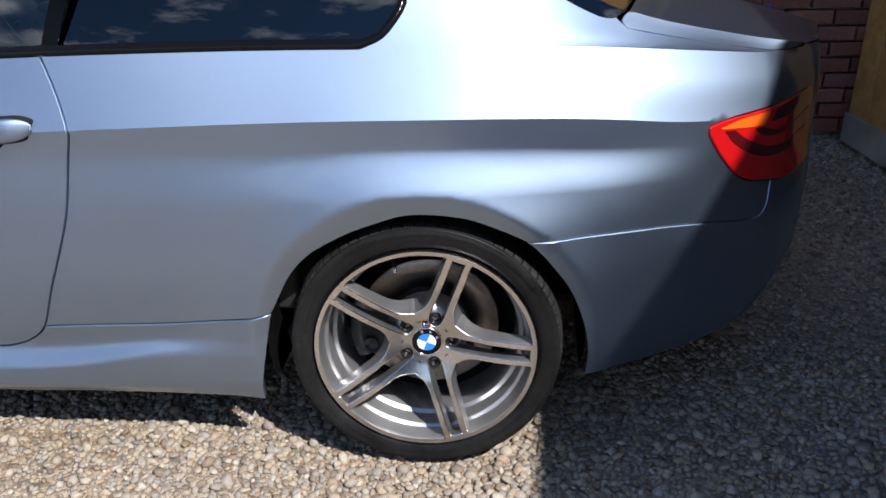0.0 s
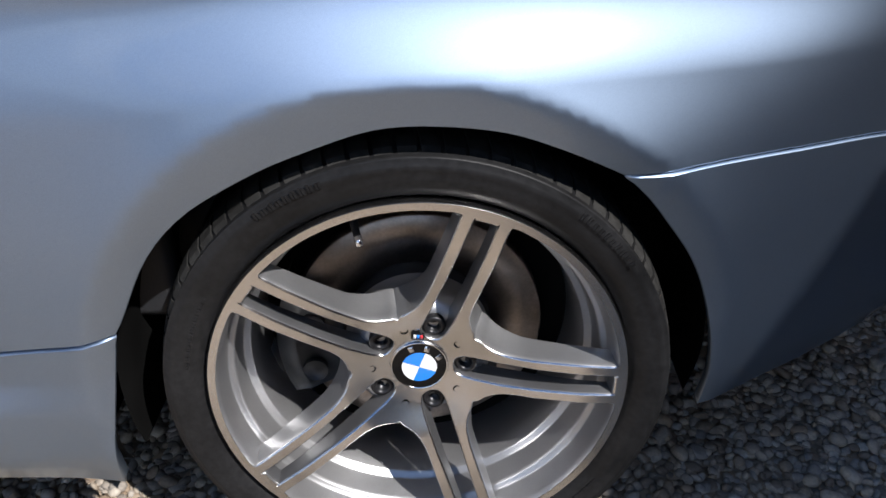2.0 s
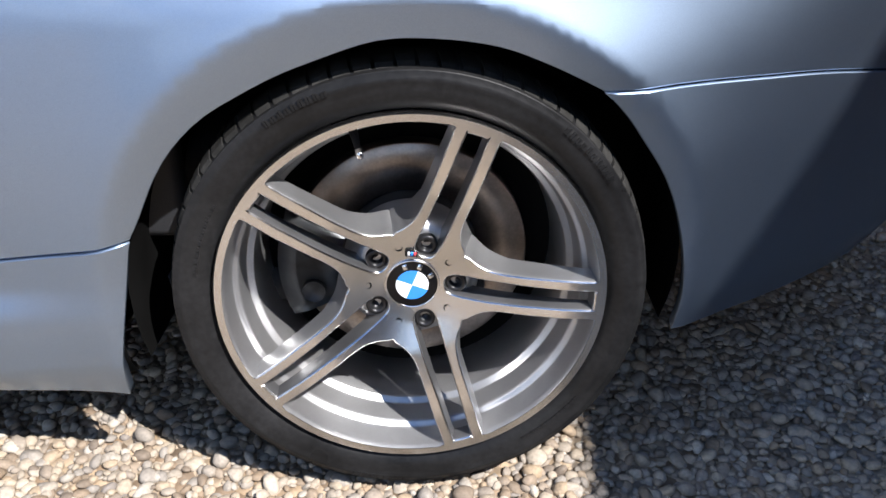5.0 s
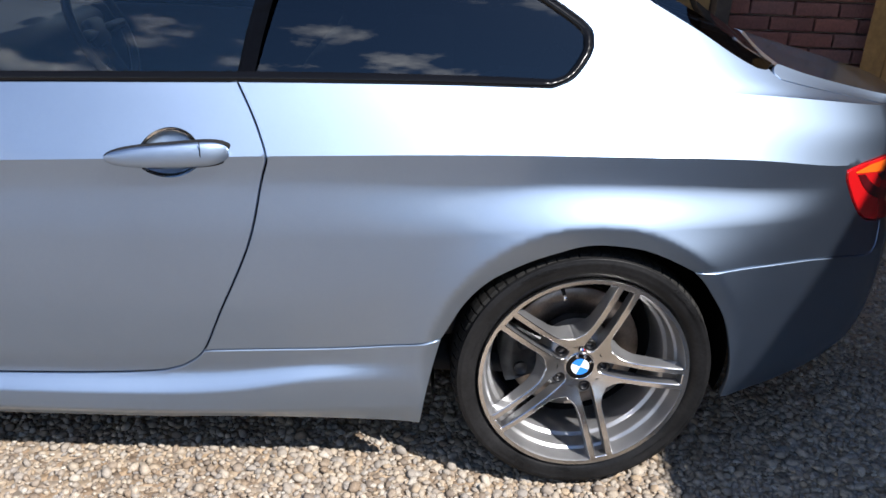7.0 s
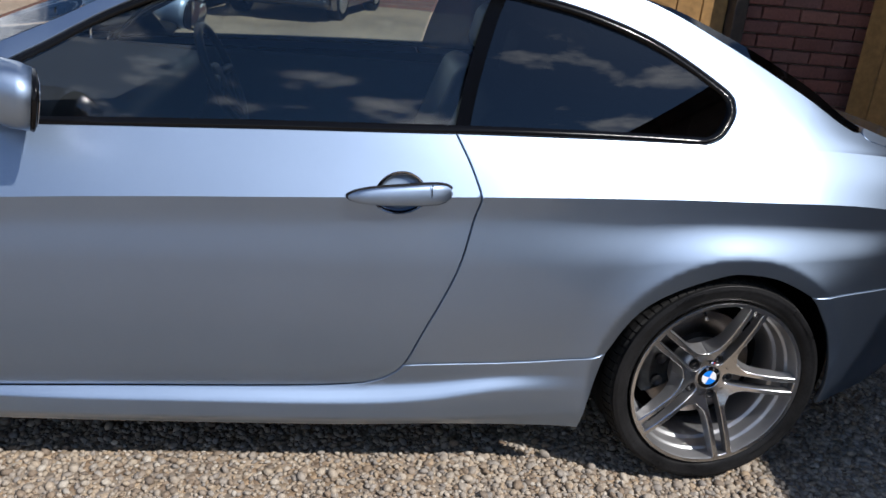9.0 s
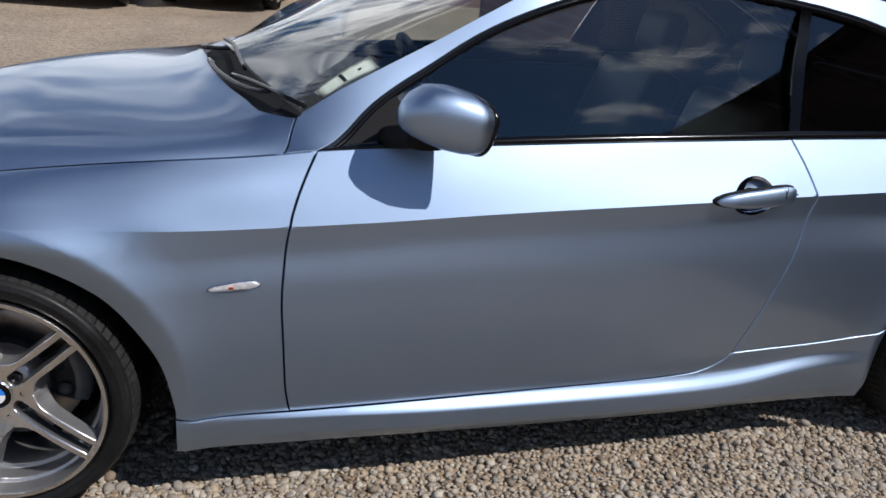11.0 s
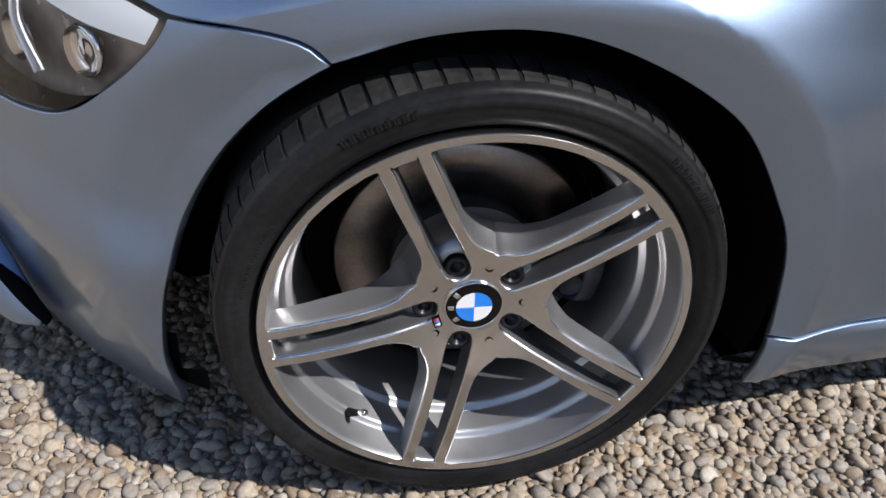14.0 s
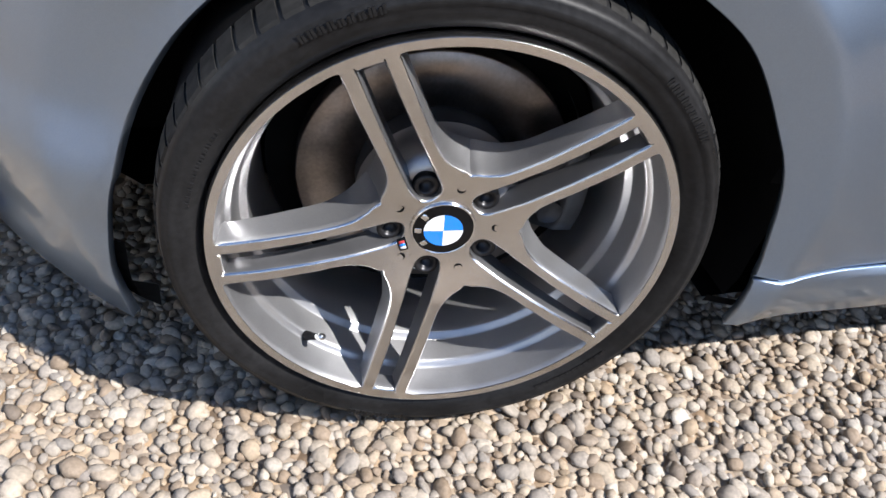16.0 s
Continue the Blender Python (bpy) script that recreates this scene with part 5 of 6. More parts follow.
# headlamp: bowl, clear lens, brow painted pale as if reflecting sky, light tubes
HL = loop(HL_TOP, HL_TOP2, HL_LOW)
lens = panel("headlamp", HL, M_LENS, car, "clear headlamp with white light tubes in a dark bowl", depth=0.0, flange=0.006)
bowl = panel("lamp_bowl", HL, M_LAMPBOWL, car, depth=0.045, flange=0.01, gap=0.006)
for o in [c for c in car.children if c.name.startswith("lamp_bowl")]:
    o.parent = [c for c in car.children if c.name.startswith("headlamp") and (c.name.endswith(".001") == o.name.endswith(".001"))][0]
bm = bmesh.new()
edge_p = np.asarray(chain([(-3.087, 8.04), (-3.16, 8.70), (-3.25, 9.26), (-3.32, 9.08), (-3.370, 8.84)], 0.01))
edge_q = np.asarray(chain([(-3.104, 7.60), (-3.17, 7.95), (-3.24, 8.62), (-3.30, 8.86), (-3.360, 8.80)], 0.01))
along = np.linspace(0, 1, 40)
side_p, side_q = (np.stack([np.interp(along, np.linspace(0, 1, len(e)), e[:, c]) for c in (0, 1)], 1) for e in (edge_p, edge_q))
rows = [[bm.verts.new(on_skin(*(a + (b - a) * f), 0.0015)) for a, b in zip(side_p, side_q)] for f in (0, 0.33, 0.67, 1)]
for r0, r1 in zip(rows[:-1], rows[1:]):
    for i in range(39):
        bm.faces.new((r0[i], r0[i + 1], r1[i + 1], r1[i]))
bmesh.ops.recalc_face_normals(bm, faces=bm.faces)
# the pale colour stands in for sky mirrored in the brow
M_BROW = material("white_lamp_brow", (0.74, 0.78, 0.78), 0.35, 0, coat=0.6)
part("lamp_brow", bm, M_BROW, lens, "indicator brow, sky reflection put into its pale colour")
for (pts, r) in (([(-3.252, 8.2), (-3.255, 7.7), (-3.25, 7.2), (-3.238, 6.6)], 0.007), ([(-3.305, 8.45), (-3.306, 7.9), (-3.295, 7.25)], 0.0065)):
    bm = bmesh.new()
    tube(bm, [on_skin(u, v, -0.006) for u, v in chain(pts, 0.01)], r, 10)
    part("light_tube", bm, M_TUBE, lens)
for (u, v, r) in ((-3.20, 7.1, 0.032), (-3.285, 6.9, 0.032)):
    bm = bmesh.new()
    p, n = skin_at(u, v, -0.030)
    rr = lathe(bm, [(r, 0.0), (r * 0.92, -0.006), (r * 0.7, 0.004), (r * 0.3, 0.001), (0.001, 0)], 32)
    turn = n.to_track_quat("-Y", "Z").to_matrix().to_4x4()
    bmesh.ops.transform(bm, matrix=Matrix.Translation(p) @ turn, verts=bm.verts)
    part("lamp_projector", bm, M_CHROME, lens)

# tail lamp: dark red shell, brighter arcs, amber wedge
TL = loop(LAMP_TOP, chain([(.95, 8.3), (.95, 6.5), (.95, 4.95)]), chain([(.95, 4.95), (.86, 5.0), (.78, 5.28)]), LAMP_LOW)
tail = panel("tail_lamp", TL, M_REDLENS, car, "red L-shaped tail lamp with an amber wedge", depth=-0.003, flange=0.02)


def lamp_patch(name, a, b, mat, lift):
    """A band of the lamp between two lines of (u, v)."""
    b_m = bmesh.new()
    ra, rb = chain(a, 0.008), chain(b, 0.008)
    n = 24
    qa = [ra[int(i)] for i in np.linspace(0, len(ra) - 1, n)]
    qb = [rb[int(i)] for i in np.linspace(0, len(rb) - 1, n)]
    rows = []
    for t in (0, 0.33, 0.66, 1):
        rows.append([b_m.verts.new(on_skin(p[0] + (q[0] - p[0]) * t, p[1] + (q[1] - p[1]) * t, lift)) for p, q in zip(qa, qb)])
    for r0, r1 in zip(rows[:-1], rows[1:]):
        for i in range(n - 1):
            b_m.faces.new((r0[i], r0[i + 1], r1[i + 1], r1[i]))
    bmesh.ops.recalc_face_normals(b_m, faces=b_m.faces)
    return part(name, b_m, mat, tail)


lamp_patch("amber_wedge", [(.625, 7.62), (.68, 7.95), (.75, 8.02)], [(.63, 7.56), (.68, 7.5), (.735, 7.42)], M_AMBER, 0.0042)
lamp_patch("dark_arc", [(.635, 7.45), (.665, 6.85), (.72, 6.35), (.80, 6.1), (.93, 6.1)], [(.66, 7.45), (.69, 7.0), (.735, 6.65), (.80, 6.45), (.93, 6.5)], M_DARKRED, 0.0040)
lamp_patch("dark_arc", [(.71, 7.35), (.735, 7.0), (.78, 6.85), (.86, 6.9), (.94, 7.1)], [(.735, 7.38), (.76, 7.15), (.80, 7.05), (.86, 7.12), (.94, 7.4)], M_DARKRED, 0.0040)
lamp_patch("dark_arc", [(.77, 8.06), (.84, 8.15), (.94, 8.2)], [(.755, 7.5), (.84, 7.55), (.94, 7.6)], M_DARKRED, 0.0040)

# lower bumper: side intake and its flap
st = [((-3.445, .57, .215), (.004, .0, .012), (-.012, .0, .0)), ((-3.435, .525, .195), (.010, .006, .032), (-.018, -.010, .0)), ((-3.405, .465, .160), (.010, .008, .040), (-.018, -.014, 0)), ((-3.365, .41, .130), (.008, .006, .028), (-.012, -.012, 0)), ((-3.33, .372, .116), (.003, 0, .008), (-.005, -.005, 0))]
def eased(st, n):
    """Bar sections drawn out smoothly to n sections."""
    flat = np.array([[*c, *w, *d] for c, w, d in st], float)
    t = np.arange(len(st), dtype=float)
    q = cubic(t, flat, slopes(t, flat), np.linspace(0, len(st) - 1, n))
    return [(tuple(r[:3]), tuple(r[3:6]), tuple(r[6:])) for r in q]


st = eased(st, 24)
flap = part("bumper_flap", loft_bar([(Vector(c) + Vector((.012, -.004, -.026)), Vector(w) * 1.15, d) for c, w, d in st], 20), M_PAINT, car, "painted flap at the bumper's lower intake")
# solid bar, its black standing in for the shade inside the intake
st = [((-3.372, .418, .160), (.003, .0, .007), (-.004, -.006, .0)), ((-3.336, .380, .136), (.003, .0, .014), (-.006, -.009, 0)), ((-3.304, .342, .110), (.003, 0, .007), (-.004, -.005, 0))]
part("bumper_intake", loft_bar(eased(st, 12), 16), M_VOID, car)

# shark-fin aerial
bm = bmesh.new()
st = []
for t, h, w in ((0, .002, .006), (.2, .022, .016), (.5, .042, .022), (.8, .052, .021), (1, .048, .012)):
    x = -0.42 + 0.17 * t
    st.append(((x, YC, 1.335 - 0.10 * t + h * 0.5), (0, w, 0), (0, 0, h * 0.5 + 0.02)))
bm.free()
part("roof_aerial", loft_bar(st, 16), M_PAINT, car, "short fin aerial on the roof")

# cabin
def seat(x, y, rear=False):
    s = new("front_seat" if not rear else "rear_seat")
    s.parent = car
    s.matrix_local = pose(x, y, 0.30)
    b = bmesh.new()
    box(b, (-.24, -.25, 0), (.26, .25, .17), 0.06, 4)
    part("seat_cushion", b, M_LEATHER, s)
    b = bmesh.new()
    box(b, (-.07, -.25, 0), (.09, .25, .62 if not rear else .46), 0.06, 4)
    bmesh.ops.transform(b, matrix=Matrix.Translation((.24, 0, .10)) @ Matrix.Rotation(radians(20), 4, "Y"), verts=b.verts)
    part("seat_back", b, M_LEATHER, s)
    b = bmesh.new()
    box(b, (-.05, -.13, 0), (.05, .13, .17), 0.045, 4)
    bmesh.ops.transform(b, matrix=Matrix.Translation((.49 if not rear else .36, 0, .72 if not rear else .55)) @ Matrix.Rotation(radians(12), 4, "Y"), verts=b.verts)
    part("headrest", b, M_LEATHER, s)
    return s


for y in (0.48, 1.20):
    seat(-1.05, y)
    seat(-0.28, y, True)
bm = bmesh.new()
box(bm, (-2.28, 0.16, 0.66), (-1.62, 1.52, 0.90), 0.05, 4)
for v in bm.verts:
    if v.co.z > 0.8:
        v.co.z += 0.10 * (-(v.co.x + 1.62) / 0.66) * 0.3
part("dashboard", bm, M_DASH, car)
bm = bmesh.new()
ringp = [(0.185 * math.cos(a), 0.185 * math.sin(a), 0) for a in np.linspace(0, 2 * math.pi, 41)]
tube(bm, ringp, 0.016, 10)
for a in (0, math.pi, -math.pi / 2):
    tube(bm, [(0, 0, -0.02), (0.09 * math.cos(a), 0.09 * math.sin(a), -0.012), (0.18 * math.cos(a), 0.18 * math.sin(a), 0)], 0.018, 8)
box(bm, (-.06, -.05, -.04), (.06, .05, .0), 0.02, 3)
bmesh.ops.transform(bm, matrix=Matrix.Translation((-1.52, 1.20, 0.86)) @ Matrix.Rotation(radians(66), 4, "Y") @ Matrix.Rotation(radians(90), 4, "Z"), verts=bm.verts)
part("steering_wheel", bm, M_LEATHER, car)
bm = bmesh.new()
box(bm, (-2.05, 0.06, 0.36), (-0.3, 0.10, 0.90), 0.015)
part("door_card", bm, M_DASH, car)
bm = bmesh.new()
box(bm, (-2.05, 1.58, 0.36), (-0.3, 1.62, 0.90), 0.015)
part("door_card", bm, M_DASH, car)
bm = bmesh.new()
box(bm, (-2.1, 0.10, 0.24), (0.1, 1.58, 0.28))
part("cabin_floor", bm, M_DASH, car)
bm = bmesh.new()
box(bm, (0.10, 0.2, 0.80), (0.44, 1.48, 0.94), 0.03)
part("parcel_shelf", bm, M_DASH, car)
bm = bmesh.new()
box(bm, (-1.50, 0.80, 1.20), (-1.47, 0.95, 1.26), 0.012, 3)
part("inner_mirror", bm, M_PLASTIC, car)

# paper card behind the windscreen
card = thing("paper_card", "pale printed card lying behind the windscreen", "card")
CARD = [(-1.957, 12.72), (-1.840, 12.78), (-1.834, 12.40), (-1.953, 12.36)]


def card_patch(s0, s1, t0, t1, deep, bow=0.0):
    b = bmesh.new()
    rows = []
    for i in range(9):
        s = s0 + (s1 - s0) * i / 8
        row = []
        for j in range(5):
            t = t0 + (t1 - t0) * j / 4
            a = np.array(CARD[0]) * (1 - s) * (1 - t) + np.array(CARD[1]) * s * (1 - t) + np.array(CARD[2]) * s * t + np.array(CARD[3]) * (1 - s) * t
            row.append(b.verts.new(on_skin(a[0], a[1], deep)))
        rows.append(row)
    for r0, r1 in zip(rows[:-1], rows[1:]):
        for j in range(4):
            b.faces.new((r0[j], r0[j + 1], r1[j + 1], r1[j]))
    bmesh.ops.solidify(b, geom=b.faces[:], thickness=0.0008)
    bmesh.ops.recalc_face_normals(b, faces=b.faces)
    return b


part("card_sheet", card_patch(0, 1, 0, 1, -0.0065), M_CARD, card)
part("card_fold", card_patch(0.40, 0.46, 0.15, 0.85, -0.0052), M_INK, card)
part("card_stamp", card_patch(0.70, 0.76, 0.42, 0.58, -0.0052), M_INK, card)

# clear panes let the daylight through
for o in car.children:
    if o.name.split(".")[0] in ("windscreen", "headlamp"):
        o.visible_shadow = False

# ---- ground ----
def ground_z(x, y):
    """The drive's height: a little higher between the wheels' ruts."""
    mid = 0.004 + 0.034 * math.exp(-((x + 1.35) / 0.75) ** 2)
    front = -0.030 * min(1, max(0, (-2.80 - x) / 0.3))
    tail = -0.015 * min(1, max(0, (x - 0.2) / 0.4))
    rut = 0.012 * math.exp(-((x + 2.76) / 0.3) ** 2) + 0.005 * math.exp(-(x / 0.3) ** 2)
    return mid + front + tail + rut
def stone_material(name, bed=False):
    """Mixed pale river gravel: each stone takes its own tone; the bed carries the same stones as relief where they lie far off."""
    m = bpy.data.materials.new(name)
    m.use_nodes = True
    n, l = m.node_tree.nodes, m.node_tree.links
    p = n["Principled BSDF"]
    p.inputs["Roughness"].default_value = 0.72
    p.inputs["Specular IOR Level"].default_value = 0.35
    tc = n.new("ShaderNodeTexCoord")
    ramp = n.new("ShaderNodeValToRGB")
    tones = [(0.0, (0.133, 0.107, 0.084)), (0.12, (0.2, 0.148, 0.101)), (0.26, (0.24, 0.21, 0.176)), (0.42, (0.306, 0.251, 0.185)), (0.55, (0.2, 0.179, 0.156)), (0.68, (0.333, 0.282, 0.222)), (0.8, (0.279, 0.21, 0.139)), (0.9, (0.372, 0.333, 0.277)), (1.0, (0.16, 0.138, 0.121))]
    r = ramp.color_ramp
    while len(r.elements) < len(tones):
        r.elements.new(0.5)
    for e, (at, c) in zip(r.elements, tones):
        e.position, e.color = at, (*c, 1)
    fine = n.new("ShaderNodeTexNoise")
    fine.inputs["Scale"].default_value, fine.inputs["Detail"].default_value = 190, 4
    l.new(tc.outputs["Object"], fine.inputs["Vector"])
    if bed:
        vo = n.new("ShaderNodeTexVoronoi")
        vo.inputs["Scale"].default_value = 46
        l.new(tc.outputs["Object"], vo.inputs["Vector"])
        sep = n.new("ShaderNodeSeparateColor")
        l.new(vo.outputs["Color"], sep.inputs[0])
        l.new(sep.outputs[0], ramp.inputs[0])
        bump = n.new("ShaderNodeBump")
        bump.invert = True
        bump.inputs["Strength"].default_value, bump.inputs["Distance"].default_value = 0.9, 0.012
        l.new(vo.outputs["Distance"], bump.inputs["Height"])
        l.new(bump.outputs[0], p.inputs["Normal"])
        wide = n.new("ShaderNodeTexNoise")
        wide.inputs["Scale"].default_value, wide.inputs["Detail"].default_value = 0.7, 6
        l.new(tc.outputs["Object"], wide.inputs["Vector"])
        src = wide.outputs[0]
    else:
        geo = n.new("ShaderNodeNewGeometry")
        l.new(geo.outputs["Random Per Island"], ramp.inputs[0])
        bump = n.new("ShaderNodeBump")
        bump.inputs["Strength"].default_value, bump.inputs["Distance"].default_value = 0.35, 0.002
        l.new(fine.outputs[0], bump.inputs["Height"])
        l.new(bump.outputs[0], p.inputs["Normal"])
        src = fine.outputs[0]
    mr = n.new("ShaderNodeMapRange")
    mr.inputs[1].default_value, mr.inputs[2].default_value, mr.inputs[3].default_value, mr.inputs[4].default_value = 0.3, 0.7, (0.82 if bed else 0.84), (1.22 if bed else 1.2)
    l.new(src, mr.inputs[0])
    mx = n.new("ShaderNodeMixRGB")
    mx.blend_type = "MULTIPLY"
    mx.inputs[0].default_value = 1
    l.new(ramp.outputs[0], mx.inputs[1])
    l.new(mr.outputs[0], mx.inputs[2])
    if bed:
        tint = n.new("ShaderNodeMixRGB")
        tint.blend_type = "MULTIPLY"
        tint.inputs[0].default_value = 1
        tint.inputs[2].default_value = (1.0, 0.93, 0.85, 1)      # earth shows between the stones
        l.new(mx.outputs[0], tint.inputs[1])
        mx = tint
    l.new(mx.outputs[0], p.inputs["Base Color"])
    return m


M_STONE = stone_material("river_gravel")
M_BED = stone_material("gravel_bed", True)
bm = bmesh.new()
xs = [-400, -150, -60, -25, -12, -8] + list(np.arange(-6, 4.01, 0.1)) + [6, 10, 25, 60, 150, 400]
ys = [-400, -150, -60, -25, -12, -6] + list(np.arange(-3, 4.01, 0.1)) + [6, 8, 12, 25, 60, 150, 400]
g = [[bm.verts.new((x, y, ground_z(x, y) - 0.010)) for y in ys] for x in xs]
for i in range(len(xs) - 1):
    for j in range(len(ys) - 1):
        bm.faces.new((g[i][j], g[i + 1][j], g[i + 1][j + 1], g[i][j + 1]))
ground = tagged(link("ground", bm, M_BED), "pale gravel drive spreading to the yard", "ground", kind="structure")

WHEEL_FEET = ((0.0, 0.10), (-2.76, 0.11))


def gravel(name, zones, detail, label, seed):
    """Loose stones, several thousand to the zone, sown over stretches of the plan."""
    rng = np.random.default_rng(seed)
    b = bmesh.new()
    bmesh.ops.create_icosphere(b, subdivisions=detail, radius=1.0)
    b.verts.ensure_lookup_table()
    base = np.array([v.co for v in b.verts])
    tri = np.array([[v.index for v in f.verts] for f in b.faces])
    b.free()
    pos = []
    for x0, x1, y0, y1, step in zones:
        nx, ny = int((x1 - x0) / step), int((y1 - y0) / step)
        gx, gy = np.meshgrid(np.arange(nx), np.arange(ny))
        px = x0 + (gx + 0.5 * (gy % 2) + rng.uniform(-.42, .42, gx.shape)) * step
        py = y0 + (gy + rng.uniform(-.42, .42, gx.shape)) * step
        pos.append(np.stack([px.ravel(), py.ravel()], 1))
    pos = np.concatenate(pos)
    n = len(pos)
    size = np.clip(rng.lognormal(0, 0.30, n), 0.55, 1.9) * 0.0092
    asp = rng.uniform(0.62, 0.95, n)
    flat = rng.uniform(0.38, 0.68, n)
    shape = base[None] * np.stack([size, size * asp, size * flat], 1)[:, None, :]
    # knobbly: push by a few random waves
    k = rng.normal(0, 2.1, (n, 3, 3))
    ph = rng.uniform(0, 6.28, (n, 3))
    wave = np.sin(np.einsum("nij,vj->nvi", k, base) + ph[:, None, :]).mean(axis=2)
    shape = shape * (1 + 0.30 * wave)[:, :, None]
    yaw, tip, rol = rng.uniform(0, 6.28, n), rng.normal(0, 0.30, n), rng.normal(0, 0.30, n)
    cy, sy, ct, st, cr, sr = np.cos(yaw), np.sin(yaw), np.cos(tip), np.sin(tip), np.cos(rol), np.sin(rol)
    x, y, z = shape[..., 0], shape[..., 1], shape[..., 2]
    y, z = y * cr[:, None] - z * sr[:, None], y * sr[:, None] + z * cr[:, None]
    x, z = x * ct[:, None] + z * st[:, None], -x * st[:, None] + z * ct[:, None]
    x, y = x * cy[:, None] - y * sy[:, None], x * sy[:, None] + y * cy[:, None]
    h = np.array([ground_z(a, c) for a, c in pos])
    for wx, wy in WHEEL_FEET:
        d = np.hypot((pos[:, 0] - wx) / 0.16, (pos[:, 1] - wy) / 0.14)
        h -= 0.012 * np.clip(1.2 - d, 0, 1)
    zz = h - 0.010 + size * flat * rng.uniform(0.1, 1.0, n)
    V = np.stack([x + pos[:, 0:1], y + pos[:, 1:2], z + zz[:, None]], 2).reshape(-1, 3)
    F = (tri[None] + (np.arange(n) * len(base))[:, None, None]).reshape(-1, 3)
    me = bpy.data.meshes.new(name)
    me.vertices.add(len(V))
    me.vertices.foreach_set("co", V.ravel())
    me.loops.add(F.size)
    me.loops.foreach_set("vertex_index", F.ravel().astype(np.int32))
    me.polygons.add(len(F))
    me.polygons.foreach_set("loop_start", np.arange(0, F.size, 3, dtype=np.int32))
    me.polygons.foreach_set("use_smooth", np.ones(len(F), bool))
    me.update(calc_edges=True)
    me.materials.append(M_STONE)
    return tagged(new(name, me), label, "gravel", kind="stuff")


gravel("near_gravel", [(-3.75, -1.95, -0.62, 0.42, 0.0145), (-0.75, 1.25, -0.42, 0.42, 0.0147)], 2, "rounded pale river stones beside the wheels", 3)
gravel("drive_gravel", [(-4.9, -3.75, -1.0, 1.6, 0.0185), (-3.75, -1.95, -1.0, -0.62, 0.0172), (-1.95, -0.75, -0.85, 0.42, 0.017), (-3.75, 1.25, 0.42, 0.62, 0.019), (1.25, 2.6, -0.5, 3.0, 0.0195), (0.9, 1.25, 0.42, 3.0, 0.0195)], 1, "loose pale river gravel of the drive", 5)

# ---- buildings and yard ----
M_BRICK = bpy.data.materials.new("red_brick")
M_BRICK.use_nodes = True
_n, _l = M_BRICK.node_tree.nodes, M_BRICK.node_tree.links
_p = _n["Principled BSDF"]
_p.inputs["Roughness"].default_value = 0.9
_oi = _n.new("ShaderNodeObjectInfo")
_rp = _n.new("ShaderNodeValToRGB")
_tones = [(0, (.16, .065, .05)), (0.35, (.23, .085, .06)), (0.7, (.18, .085, .07)), (1, (.27, .115, .08))]
while len(_rp.color_ramp.elements) < len(_tones):
    _rp.color_ramp.elements.new(0.5)
for _e, (_a, _c) in zip(_rp.color_ramp.elements, _tones):
    _e.position, _e.color = _a, (*_c, 1)
_tc = _n.new("ShaderNodeTexCoord")
_nz = _n.new("ShaderNodeTexNoise")
_nz.inputs["Scale"].default_value, _nz.inputs["Detail"].default_value = 60, 5
_mx = _n.new("ShaderNodeMixRGB")
_mx.blend_type, _mx.inputs[0].default_value = "OVERLAY", 0.5
_bp = _n.new("ShaderNodeBump")
_bp.inputs["Distance"].default_value = 0.003
_l.new(_oi.outputs["Random"], _rp.inputs[0])
_l.new(_tc.outputs["Object"], _nz.inputs["Vector"])
_l.new(_rp.outputs[0], _mx.inputs[1])
_l.new(_nz.outputs[0], _mx.inputs[2])
_l.new(_nz.outputs[0], _bp.inputs["Height"])
_l.new(_mx.outputs[0], _p.inputs["Base Color"])
_l.new(_bp.outputs[0], _p.inputs["Normal"])


def wall_brick_material(name, a, b, mortar, scale=1.0):
    """Brickwork for walls that stay far off."""
    m = bpy.data.materials.new(name)
    m.use_nodes = True
    n, l = m.node_tree.nodes, m.node_tree.links
    p = n["Principled BSDF"]
    p.inputs["Roughness"].default_value = 0.9
    tc = n.new("ShaderNodeTexCoord")
    mp = n.new("ShaderNodeMapping")
    mp.inputs["Rotation"].default_value = (radians(90), 0, 0)
    br = n.new("ShaderNodeTexBrick")
    br.inputs["Color1"].default_value, br.inputs["Color2"].default_value, br.inputs["Mortar"].default_value = (*a, 1), (*b, 1), (*mortar, 1)
    br.inputs["Scale"].default_value = scale
    br.inputs["Mortar Size"].default_value = 0.006
    br.inputs["Brick Width"].default_value, br.inputs["Row Height"].default_value = 0.225, 0.075
    l.new(tc.outputs["Object"], mp.inputs["Vector"])
    l.new(mp.outputs[0], br.inputs["Vector"])
    nz = n.new("ShaderNodeTexNoise")
    nz.inputs["Scale"].default_value, nz.inputs["Detail"].default_value = 3, 6
    l.new(tc.outputs["Object"], nz.inputs["Vector"])
    mx = n.new("ShaderNodeMixRGB")
    mx.blend_type, mx.inputs[0].default_value = "OVERLAY", 0.45
    l.new(br.outputs[0], mx.inputs[1])
    l.new(nz.outputs[0], mx.inputs[2])
    l.new(mx.outputs[0], p.inputs["Base Color"])
    bp = n.new("ShaderNodeBump")
    bp.inputs["Distance"].default_value, bp.invert = 0.006, True
    l.new(br.outputs["Fac"], bp.inputs["Height"])
    l.new(bp.outputs[0], p.inputs["Normal"])
    return m


